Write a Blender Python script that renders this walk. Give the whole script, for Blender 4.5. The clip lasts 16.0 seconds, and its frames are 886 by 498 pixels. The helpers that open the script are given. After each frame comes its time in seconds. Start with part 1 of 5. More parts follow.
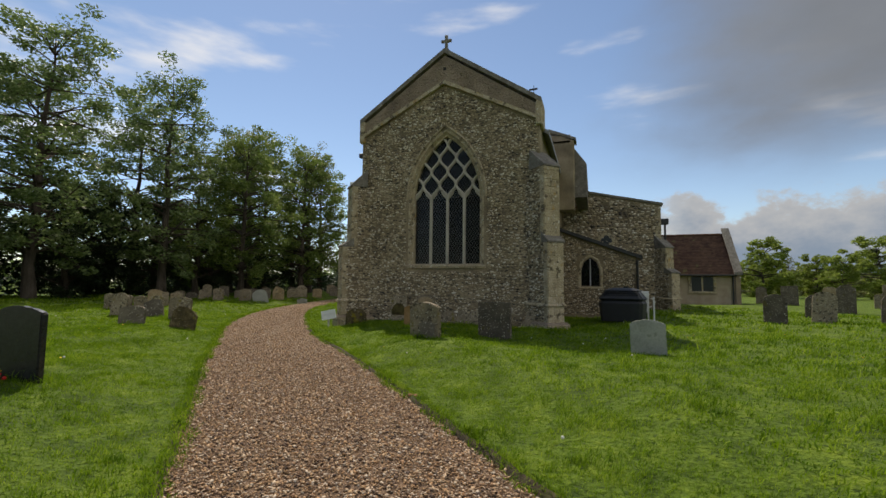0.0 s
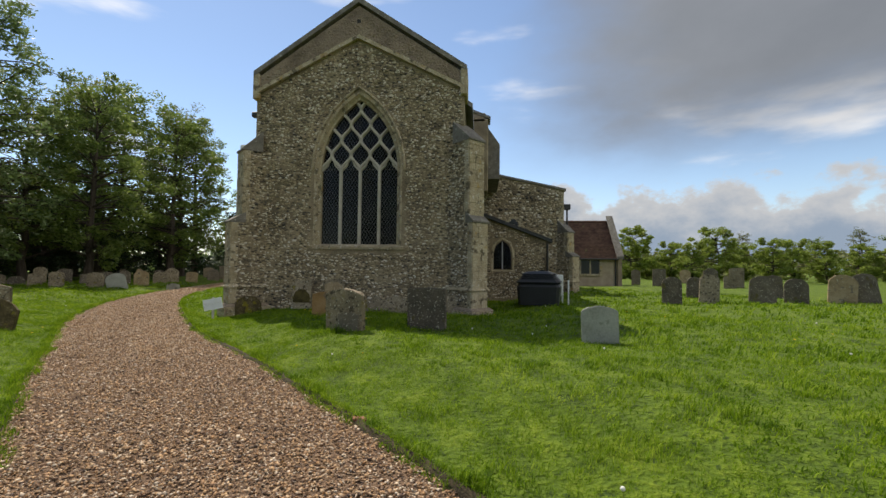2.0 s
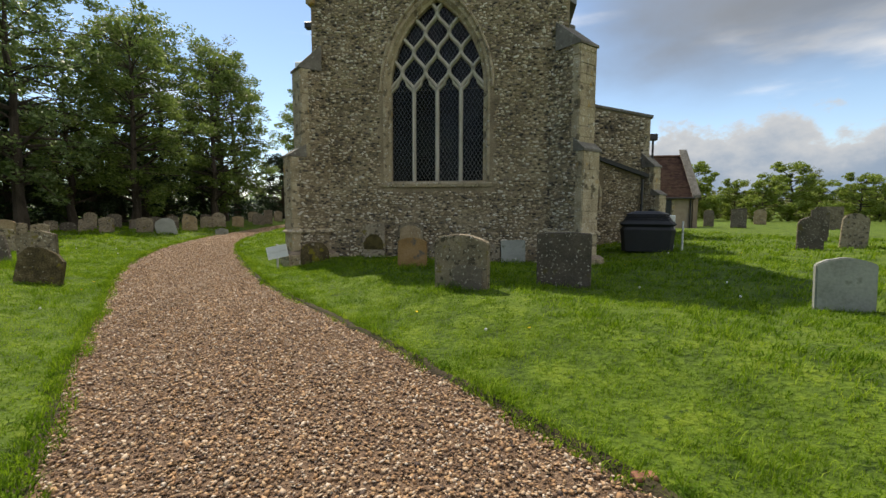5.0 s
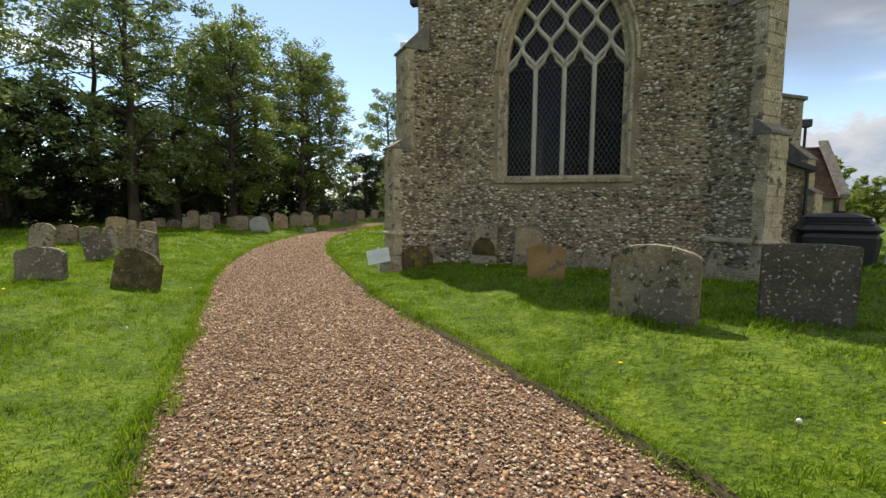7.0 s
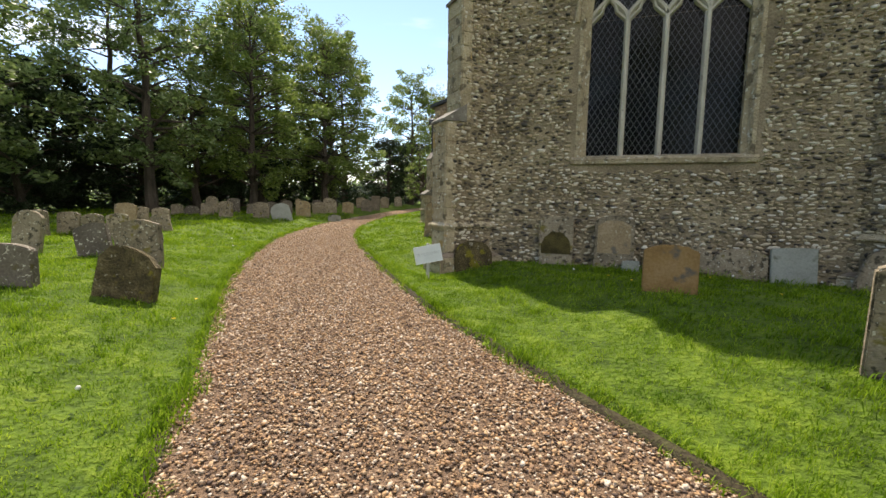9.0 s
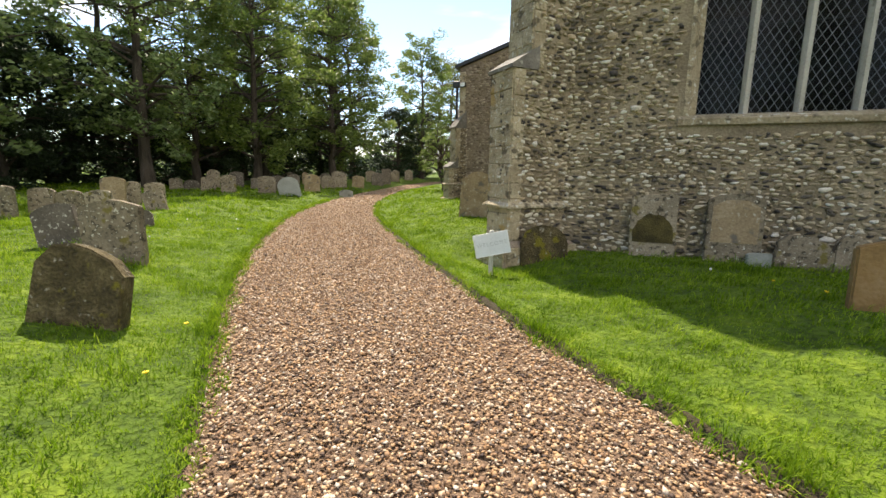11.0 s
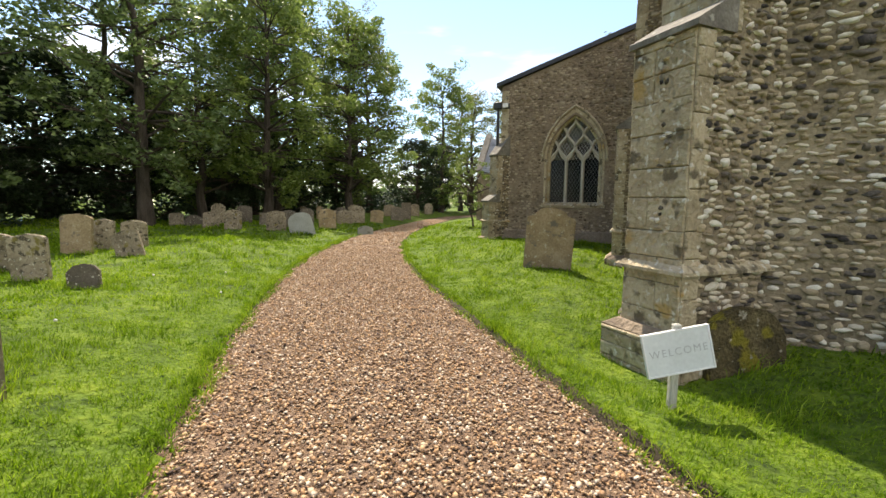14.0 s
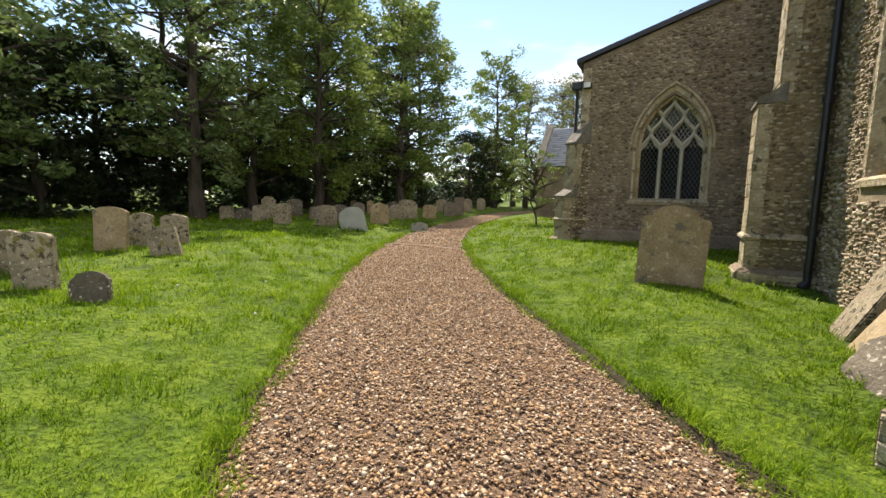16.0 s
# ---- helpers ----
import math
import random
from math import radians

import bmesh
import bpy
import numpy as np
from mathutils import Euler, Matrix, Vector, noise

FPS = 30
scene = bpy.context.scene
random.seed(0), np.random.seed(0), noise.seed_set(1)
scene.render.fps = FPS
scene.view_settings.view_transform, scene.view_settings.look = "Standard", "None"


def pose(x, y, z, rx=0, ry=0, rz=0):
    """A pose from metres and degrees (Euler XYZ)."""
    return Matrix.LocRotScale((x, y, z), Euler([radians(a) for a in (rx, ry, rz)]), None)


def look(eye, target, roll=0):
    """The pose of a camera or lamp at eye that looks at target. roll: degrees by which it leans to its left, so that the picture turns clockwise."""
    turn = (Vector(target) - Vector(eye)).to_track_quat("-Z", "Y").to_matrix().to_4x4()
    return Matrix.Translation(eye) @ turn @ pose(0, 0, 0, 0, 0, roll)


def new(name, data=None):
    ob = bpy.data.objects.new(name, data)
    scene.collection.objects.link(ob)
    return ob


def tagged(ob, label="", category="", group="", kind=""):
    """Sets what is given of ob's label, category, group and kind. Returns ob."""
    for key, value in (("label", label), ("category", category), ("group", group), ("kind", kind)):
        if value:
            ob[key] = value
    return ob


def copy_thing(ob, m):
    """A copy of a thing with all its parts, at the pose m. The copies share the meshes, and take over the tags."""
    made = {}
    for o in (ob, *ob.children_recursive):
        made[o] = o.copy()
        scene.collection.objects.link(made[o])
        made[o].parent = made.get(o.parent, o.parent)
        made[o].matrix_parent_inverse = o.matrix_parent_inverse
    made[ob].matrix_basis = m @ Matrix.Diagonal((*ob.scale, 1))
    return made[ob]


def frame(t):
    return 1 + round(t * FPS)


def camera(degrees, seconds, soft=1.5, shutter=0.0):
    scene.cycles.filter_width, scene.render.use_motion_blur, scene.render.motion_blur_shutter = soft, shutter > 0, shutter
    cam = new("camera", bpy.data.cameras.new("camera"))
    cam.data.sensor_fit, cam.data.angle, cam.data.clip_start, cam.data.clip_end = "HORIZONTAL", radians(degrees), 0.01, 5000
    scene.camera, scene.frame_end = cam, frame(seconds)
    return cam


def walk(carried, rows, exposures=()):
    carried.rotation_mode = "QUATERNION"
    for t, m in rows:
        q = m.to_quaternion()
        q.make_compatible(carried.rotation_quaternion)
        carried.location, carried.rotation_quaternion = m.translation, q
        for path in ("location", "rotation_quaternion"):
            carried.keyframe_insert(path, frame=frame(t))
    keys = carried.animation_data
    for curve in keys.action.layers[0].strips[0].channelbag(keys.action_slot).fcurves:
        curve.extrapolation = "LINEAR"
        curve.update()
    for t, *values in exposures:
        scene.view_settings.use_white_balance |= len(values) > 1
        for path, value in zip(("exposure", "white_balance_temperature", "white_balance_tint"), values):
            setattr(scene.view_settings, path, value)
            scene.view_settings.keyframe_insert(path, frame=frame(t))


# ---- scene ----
cam = camera(90.8, 16.0)
METRES, EYE, TILT, LEAN, TURN = 15.2, 1.5, 0.0, 0.0, 19.1
ROWS = [
    (0.0, 0.0, 0.0, 0.0, -0.05, 4.64, -0.57),
    (0.5, -0.0094, 0.0285, 0.0015, -2.37, 4.36, -0.71),
    (1.0, -0.0242, 0.053, 0.0016, -5.81, 3.93, -0.7),
    (1.5, -0.033, 0.076, -0.0009, -9.81, 3.31, -0.72),
    (2.0, -0.0432, 0.0992, 0.0005, -14.22, 2.53, -0.63),
    (2.5, -0.0572, 0.1204, 0.0013, -18.39, 1.99, -0.5),
    (3.0, -0.0627, 0.1463, -0.0002, -21.61, 1.71, -0.52),
    (3.5, -0.0701, 0.1715, -0.0009, -22.56, 0.84, -0.69),
    (4.0, -0.0828, 0.2007, -0.0006, -19.43, -1.74, -0.63),
    (4.5, -0.0975, 0.2311, -0.0029, -14.5, -4.24, -0.19),
    (5.0, -0.1186, 0.2567, -0.0044, -10.21, -4.96, -0.09),
    (7.5, -0.188, 0.4027, -0.0051, 0.16, -4.77, -0.53),
    (8.0, -0.2009, 0.4314, -0.0035, 0.86, -4.51, -0.61),
    (8.5, -0.2124, 0.4652, -0.0033, 1.15, -5.14, -0.7),
    (9.0, -0.2295, 0.496, -0.0056, 1.44, -6.67, -0.79),
    (11.5, -0.302, 0.644, -0.0076, 1.9, -10.21, -0.7),
    (12.0, -0.3116, 0.6745, -0.0081, 1.74, -9.29, -0.75),
    (12.5, -0.322, 0.7073, -0.0068, 1.57, -8.6, -0.73),
    (13.0, -0.335, 0.7364, -0.0058, 2.22, -7.47, -0.72),
    (13.5, -0.344, 0.7704, -0.0044, 3.24, -6.55, -0.71),
    (14.0, -0.357, 0.8009, -0.0046, 3.45, -5.86, -0.71),
    (14.5, -0.3683, 0.8313, -0.0037, 3.93, -5.62, -0.84),
    (15.0, -0.3779, 0.8611, -0.0032, 4.75, -5.53, -0.98),
    (15.5, -0.3935, 0.8851, -0.004, 5.83, -5.42, -0.98),
    (16.0, -0.4057, 0.9074, -0.0051, 9.42, -6.63, -1.22),
]
walk(cam, [(t, pose(0, 0, EYE, TILT, LEAN, TURN) @ pose(METRES * x, METRES * y, METRES * z, 90 + pitch, roll, yaw)) for t, x, y, z, yaw, pitch, roll in ROWS],
     [(0.0, -0.18, 7350, 12), (1.5, 0.12, 7300, 12), (3.5, 0.14, 7300, 11), (5.0, 0.24, 7250, 11), (9.0, 0.74, 7300, 13), (11.5, 1.04, 7400, 13), (15.0, 0.98, 7450, 13), (16.0, 0.84, 7400, 13)])

# ---- world, sun ----
SUN_DIR = Vector((-0.62, 0.78, 1.30)).normalized()  # towards the sun
sun = new("sun", bpy.data.lights.new("sun", "SUN"))
sun.data.energy, sun.data.angle, sun.data.color = 5.0, radians(0.6), (1.0, 0.95, 0.86)
sun.matrix_world = look(SUN_DIR * 60, (0, 0, 0))
world = bpy.data.worlds.new("sky")
scene.world = world
world.use_nodes = True


def build_sky():
    nt = world.node_tree
    nt.nodes.clear()
    N, Lk = nt.nodes.new, nt.links.new
    out, bg = N("ShaderNodeOutputWorld"), N("ShaderNodeBackground")
    sky = N("ShaderNodeTexSky")
    sky.sky_type, sky.sun_disc = "NISHITA", False
    sky.sun_elevation = math.asin(SUN_DIR.z)
    sky.sun_rotation = math.atan2(SUN_DIR.x, SUN_DIR.y)
    sky.air_density, sky.dust_density, sky.ozone_density = 1.0, 0.08, 3.5
    bg.inputs[1].default_value = 0.15
    tc, sep = N("ShaderNodeTexCoord"), N("ShaderNodeSeparateXYZ")
    Lk(tc.outputs["Generated"], sep.inputs[0])

    def math_(op, a, b=0.0, c=0.0):
        m = N("ShaderNodeMath")
        m.operation = op
        for k, v in enumerate((a, b, c)):
            if isinstance(v, (int, float)):
                m.inputs[k].default_value = v
            else:
                Lk(v, m.inputs[k])
        return m.outputs[0]

    def smooth(v, a, b):
        m = N("ShaderNodeMapRange")
        m.interpolation_type = "SMOOTHSTEP"
        Lk(v, m.inputs[0])
        m.inputs[1].default_value, m.inputs[2].default_value = a, b
        return m.outputs[0]

    def mix(f, a, b):
        m = N("ShaderNodeMix")
        m.data_type = "RGBA"
        Lk(f, m.inputs[0])
        for k, v in ((6, a), (7, b)):
            if isinstance(v, tuple):
                m.inputs[k].default_value = (*v, 1)
            else:
                Lk(v, m.inputs[k])
        return m.outputs[2]

    def cloud_noise(scale, stretch, detail, rough=0.55):
        mp, n = N("ShaderNodeMapping"), N("ShaderNodeTexNoise")
        mp.inputs["Scale"].default_value = stretch
        Lk(tc.outputs["Generated"], mp.inputs[0])
        Lk(mp.outputs[0], n.inputs["Vector"])
        n.inputs["Scale"].default_value, n.inputs["Detail"].default_value = scale, detail
        n.inputs["Roughness"].default_value = rough
        return n.outputs["Fac"]

    x, y, z = sep.outputs
    # a rain cloud covers the southern half of the sky, blue with wisps to the north
    south = math_("MULTIPLY_ADD", y, -0.10, x)
    n1 = cloud_noise(2.2, (1, 1, 2.0), 6)
    cover = smooth(math_("ADD", math_("MULTIPLY_ADD", n1, 0.5, -0.25), south), -0.10, 0.30)
    cover = math_("MULTIPLY", cover, smooth(math_("ADD", z, math_("MULTIPLY_ADD", n1, 0.16, -0.08)), 0.17, 0.34))
    grey = mix(cloud_noise(2.6, (1, 1, 1.6), 5), (1.05, 1.25, 1.55), (2.0, 2.3, 2.8))
    # opposite the sun the cloud, unseen, is front-lit white, added to brighten shaded walls
    away = smooth(math_("MULTIPLY_ADD", x, -SUN_DIR.x, math_("MULTIPLY", y, -SUN_DIR.y)), -0.05, 0.45)
    grey = mix(away, grey, mix(n1, (4.4, 4.7, 5.2), (7.6, 7.9, 8.4)))
    # cumulus bank low over the southern horizon
    n2 = cloud_noise(7.0, (1, 1, 1.5), 7, 0.6)
    bank_top = math_("MULTIPLY_ADD", n2, 0.34, -0.01)
    bank = math_("MULTIPLY", smooth(math_("SUBTRACT", bank_top, z), -0.004, 0.03), smooth(south, -0.1, 0.1))
    bank_col = mix(smooth(math_("SUBTRACT", bank_top, z), 0.0, 0.13), (3.4, 3.7, 4.1), (1.7, 2.3, 3.2))
    # thin wisps
    wisp = smooth(cloud_noise(2.4, (1.0, 1.3, 4.5), 6, 0.5), 0.53, 0.74)
    c = mix(math_("MULTIPLY", wisp, 0.85), sky.outputs[0], (6.6, 6.9, 7.3))
    c = mix(cover, c, grey)
    c = mix(bank, c, bank_col)
    Lk(c, bg.inputs[0])
    Lk(bg.outputs[0], out.inputs[0])


build_sky()

# ---- materials ----


def material(name, colours, scale=6.0, rough=0.85, bump=0.3, fine=40.0, island=0.0, obj_random=0.0, dist=0.02, spots=None, stretch=(1, 1, 1), translucent=0.0, metal=0.0, spec=0.3):
    """Noise at two scales through a colour ramp; island / obj_random vary it by piece; spots: (colour, scale, threshold) for lichen or dirt."""
    m = bpy.data.materials.new(name)
    m.use_nodes = True
    nt = m.node_tree
    N, Lk = nt.nodes.new, nt.links.new
    bs = nt.nodes["Principled BSDF"]
    bs.inputs["Roughness"].default_value, bs.inputs["Metallic"].default_value = rough, metal
    bs.inputs["Specular IOR Level"].default_value = spec
    geo, mp = N("ShaderNodeNewGeometry"), N("ShaderNodeMapping")
    mp.inputs["Scale"].default_value = stretch
    Lk(geo.outputs["Position"], mp.inputs[0])

    def noise_(s, d):
        n = N("ShaderNodeTexNoise")
        n.inputs["Scale"].default_value, n.inputs["Detail"].default_value = s, d
        Lk(mp.outputs[0], n.inputs["Vector"])
        return n.outputs["Fac"]

    def math_(op, a, b):
        k = N("ShaderNodeMath")
        k.operation = op
        for j, v in enumerate((a, b)):
            if isinstance(v, (int, float)):
                k.inputs[j].default_value = v
            else:
                Lk(v, k.inputs[j])
        return k.outputs[0]

    big, small = noise_(scale, 4), noise_(fine, 5)
    f = math_("ADD", math_("MULTIPLY", big, 0.6), math_("MULTIPLY", small, 0.4))
    f = math_("ADD", math_("MULTIPLY", math_("SUBTRACT", f, 0.5), 2.0), 0.5)
    if island:
        f = math_("ADD", math_("MULTIPLY", f, 1 - island), math_("MULTIPLY", geo.outputs["Random Per Island"], island))
    if obj_random:
        oi = N("ShaderNodeObjectInfo")
        f = math_("ADD", math_("MULTIPLY", f, 1 - obj_random), math_("MULTIPLY", oi.outputs["Random"], obj_random))
    ramp = N("ShaderNodeValToRGB")
    Lk(f, ramp.inputs[0])
    els = ramp.color_ramp.elements
    while len(els) < len(colours):
        els.new(0.5)
    for k, c in enumerate(colours):
        els[k].position = 0.12 + 0.76 * k / max(1, len(colours) - 1)
        els[k].color = (*c, 1)
    col = ramp.outputs[0]
    for sc, ss, th in (spots or ()):
        n = N("ShaderNodeMapRange")
        n.inputs[1].default_value, n.inputs[2].default_value = th, th + 0.07
        Lk(noise_(ss, 6), n.inputs[0])
        mx = N("ShaderNodeMix")
        mx.data_type = "RGBA"
        mx.inputs[7].default_value = (*sc, 1)
        Lk(n.outputs[0], mx.inputs[0])
        Lk(col, mx.inputs[6])
        col = mx.outputs[2]
    Lk(col, bs.inputs["Base Color"])
    if bump:
        b = N("ShaderNodeBump")
        b.inputs["Strength"].default_value, b.inputs["Distance"].default_value = bump, dist
        Lk(math_("ADD", small, math_("MULTIPLY", big, 0.5)), b.inputs["Height"])
        Lk(b.outputs[0], bs.inputs["Normal"])
    if translucent:
        tr, ms = N("ShaderNodeBsdfTranslucent"), N("ShaderNodeMixShader")
        Lk(col, tr.inputs[0])
        ms.inputs[0].default_value = translucent
        Lk(bs.outputs[0], ms.inputs[1])
        Lk(tr.outputs[0], ms.inputs[2])
        Lk(ms.outputs[0], nt.nodes["Material Output"].inputs[0])
    return m


M_MORTAR = material("flint_mortar", [(0.10, 0.078, 0.052), (0.25, 0.20, 0.13), (0.40, 0.33, 0.22)], 1.1, 0.95, 0.8, 30)
M_FLINT = material("flint", [(0.03, 0.026, 0.024), (0.13, 0.11, 0.085), (0.31, 0.245, 0.155), (0.45, 0.36, 0.23), (0.56, 0.49, 0.37), (0.70, 0.66, 0.57)], 7, 0.65, 0.7, 45, island=0.75)
M_FLINT_ONE = material("flint_single", [(0.03, 0.026, 0.024), (0.13, 0.11, 0.085), (0.31, 0.245, 0.155), (0.45, 0.36, 0.23), (0.56, 0.49, 0.37), (0.70, 0.66, 0.57)], 7, 0.65, 0.7, 45, obj_random=0.75)
M_FLINT_TAN = material("tan_rubble", [(0.12, 0.088, 0.055), (0.24, 0.185, 0.12), (0.35, 0.28, 0.19), (0.54, 0.47, 0.36)], 5, 0.8, 0.6, 45, island=0.65)
M_ASHLAR = material("limestone", [(0.20, 0.16, 0.10), (0.40, 0.33, 0.215), (0.56, 0.48, 0.34)], 3.4, 0.9, 1.0, 24, obj_random=0.18, dist=0.035, spots=[((0.14, 0.115, 0.075), 5.0, 0.57), ((0.58, 0.55, 0.46), 14.0, 0.60), ((0.40, 0.27, 0.11), 3.0, 0.63)])
M_TRACERY = material("tracery_stone", [(0.34, 0.31, 0.25), (0.46, 0.43, 0.36), (0.55, 0.52, 0.45)], 3, 0.9, 0.3, 40, spots=[((0.20, 0.18, 0.15), 5, 0.64)])
M_RENDERED = material("rubble_weathered", [(0.15, 0.115, 0.085), (0.25, 0.195, 0.14), (0.36, 0.29, 0.21)], 1.6, 0.95, 1.0, 16, dist=0.05)
M_COPING = material("coping_stone", [(0.10, 0.09, 0.075), (0.17, 0.155, 0.13), (0.26, 0.24, 0.20)], 4, 0.9, 0.5, 35, spots=[((0.34, 0.33, 0.28), 10, 0.62)])
M_LEAD = material("lead_sheet", [(0.16, 0.17, 0.18), (0.27, 0.28, 0.29)], 3, 0.5, 0.2, 20, spec=0.5)
M_BLACK = material("black_painted_iron", [(0.012, 0.012, 0.013), (0.028, 0.028, 0.03)], 8, 0.45, 0.1, 60, spec=0.5)
M_PLASTIC = material("black_plastic", [(0.010, 0.011, 0.013), (0.022, 0.024, 0.027)], 4, 0.5, 0.1, 60, spec=0.45)
M_WHITE = material("white_paint", [(0.62, 0.63, 0.62), (0.80, 0.81, 0.80)], 5, 0.6, 0.1, 40)
M_SIGN = material("sign_board", [(0.50, 0.53, 0.53), (0.66, 0.69, 0.69)], 3, 0.45, 0.05, 40, spec=0.5)
M_TILE = material("plain_roof_tile", [(0.06, 0.032, 0.024), (0.11, 0.058, 0.040), (0.17, 0.10, 0.065)], 2, 0.85, 0.4, 25, island=0.4, spots=[((0.16, 0.14, 0.06), 1.6, 0.60)])
M_SLATE = material("roof_slate", [(0.20, 0.21, 0.23), (0.33, 0.34, 0.37), (0.42, 0.43, 0.46)], 2, 0.55, 0.2, 25, island=0.5)
# near-black colour stands for the shade inside the church and gable vent
M_INSIDE_SHADE = material("interior_shade", [(0.03, 0.028, 0.025), (0.06, 0.055, 0.05)], 1, 0.9, 0.0)
M_WIRE = material("window_guard_wire", [(0.34, 0.34, 0.34), (0.50, 0.50, 0.50)], 9, 0.6, 0.0, spec=0.5)
M_STONE_GREY = material("headstone_limestone", [(0.11, 0.09, 0.06), (0.25, 0.205, 0.14), (0.38, 0.325, 0.23)], 3.0, 0.9, 0.8, 30, obj_random=0.25, spots=[((0.07, 0.058, 0.038), 13, 0.545), ((0.52, 0.48, 0.38), 26, 0.605), ((0.17, 0.14, 0.04), 6, 0.62)])
M_STONE_BROWN = material("headstone_brown", [(0.18, 0.13, 0.07), (0.30, 0.225, 0.13), (0.42, 0.33, 0.21)], 3.2, 0.9, 0.45, 30, spots=[((0.15, 0.13, 0.10), 6, 0.60), ((0.46, 0.42, 0.31), 14, 0.62)])
M_STONE_ORANGE = material("headstone_sandstone", [(0.17, 0.10, 0.04), (0.27, 0.165, 0.065), (0.33, 0.22, 0.11)], 2.5, 0.9, 0.4, 30, spots=[((0.13, 0.11, 0.085), 4, 0.62)])
M_STONE_DARK = material("headstone_dark", [(0.05, 0.044, 0.034), (0.12, 0.10, 0.075), (0.20, 0.17, 0.13)], 3, 0.9, 0.7, 30, obj_random=0.3, spots=[((0.46, 0.43, 0.35), 24, 0.60), ((0.10, 0.085, 0.03), 5, 0.62)])
M_STONE_PALE = material("headstone_greenish", [(0.19, 0.20, 0.17), (0.29, 0.30, 0.26), (0.36, 0.37, 0.32)], 2, 0.85, 0.2, 30, spots=[((0.14, 0.15, 0.11), 4, 0.62)])
M_STONE_MOSS = material("mossy_stone", [(0.03, 0.024, 0.012), (0.09, 0.07, 0.03), (0.20, 0.16, 0.08)], 6, 0.95, 1.0, 40, dist=0.05, spots=[((0.20, 0.17, 0.02), 5, 0.55), ((0.34, 0.31, 0.24), 14, 0.64)])
M_MOSS = material("moss", [(0.025, 0.022, 0.008), (0.07, 0.055, 0.018), (0.12, 0.10, 0.03)], 7, 0.95, 0.8, 50)
M_SLATE_DARK = material("polished_dark_granite", [(0.012, 0.013, 0.014), (0.03, 0.032, 0.034)], 20, 0.25, 0.0, 90, spec=0.5)
M_SOIL = material("lawn_soil", [(0.025, 0.05, 0.004), (0.08, 0.135, 0.007), (0.15, 0.21, 0.012)], 2.6, 0.95, 1.0, 18, dist=0.08, spots=[((0.03, 0.06, 0.004), 12, 0.60)])
M_GRASS = material("grass_blades", [(0.035, 0.085, 0.005), (0.10, 0.19, 0.008), (0.20, 0.315, 0.016), (0.37, 0.46, 0.06)], 1.1, 0.65, 0.0, 5, island=0.45, spots=[((0.07, 0.15, 0.007), 4, 0.61)], translucent=0.45, spec=0.12)
M_GRAVEL_BED = material("gravel_bed", [(0.065, 0.042, 0.029), (0.19, 0.12, 0.075), (0.38, 0.26, 0.165)], 34, 0.9, 1.0, 90, dist=0.03)
M_GRAVEL = material("gravel_stone", [(0.09, 0.064, 0.052), (0.25, 0.155, 0.095), (0.38, 0.225, 0.115), (0.46, 0.30, 0.165), (0.47, 0.345, 0.23), (0.60, 0.50, 0.39)], 5, 0.75, 0.15, 60, island=0.8, spec=0.2)
M_EDGE = material("path_edge_soil", [(0.018, 0.014, 0.008), (0.045, 0.035, 0.018), (0.07, 0.07, 0.025)], 6, 0.95, 0.9, 40)
M_BARK = material("bark", [(0.035, 0.028, 0.02), (0.075, 0.06, 0.045), (0.12, 0.10, 0.08)], 2, 0.95, 0.9, 18, stretch=(3, 3, 0.6), dist=0.05)
M_LEAF_A = material("leaves_mid_green", [(0.07, 0.115, 0.03), (0.135, 0.20, 0.06), (0.26, 0.34, 0.13)], 0.5, 0.42, 0.0, 2, island=0.5, translucent=0.45, spec=0.5)
M_LEAF_B = material("leaves_fresh_green", [(0.08, 0.13, 0.025), (0.15, 0.215, 0.045), (0.26, 0.32, 0.085)], 0.5, 0.45, 0.0, 2, island=0.5, translucent=0.5, spec=0.4)
M_LEAF_C = material("leaves_olive", [(0.09, 0.115, 0.03), (0.17, 0.19, 0.06), (0.28, 0.28, 0.12)], 0.5, 0.55, 0.0, 2, island=0.5, translucent=0.35)
M_LEAF_E = material("leaves_spring_yellow_green", [(0.12, 0.17, 0.025), (0.22, 0.29, 0.05), (0.34, 0.40, 0.09)], 0.5, 0.5, 0.0, 2, island=0.5, translucent=0.5)
# yew green, taken near-black to stand for the shade below the trees
M_LEAF_D = material("leaves_yew_and_shade", [(0.014, 0.026, 0.010), (0.028, 0.048, 0.018), (0.05, 0.08, 0.03)], 0.6, 0.55, 0.0, 3, island=0.5, translucent=0.15)
M_YELLOW = material("dandelion_yellow", [(0.75, 0.50, 0.01), (0.85, 0.62, 0.03)], 9, 0.7, 0.0)
M_PUFF = material("seed_head_white", [(0.55, 0.55, 0.50), (0.72, 0.72, 0.68)], 9, 0.9, 0.0)
M_BRICK = material("terracotta_brick", [(0.22, 0.09, 0.055), (0.32, 0.15, 0.10)], 9, 0.9, 0.3, 50)


def glass_material():
    m = bpy.data.materials.new("old_window_glass")
    m.use_nodes = True
    b = m.node_tree.nodes["Principled BSDF"]
    b.inputs["Base Color"].default_value = (0.15, 0.16, 0.155, 1)
    b.inputs["Roughness"].default_value = 0.12
    b.inputs["Transmission Weight"].default_value = 1.0
    b.inputs["IOR"].default_value = 1.22
    b.inputs["Specular IOR Level"].default_value = 0.3
    return m


M_GLASS = glass_material()

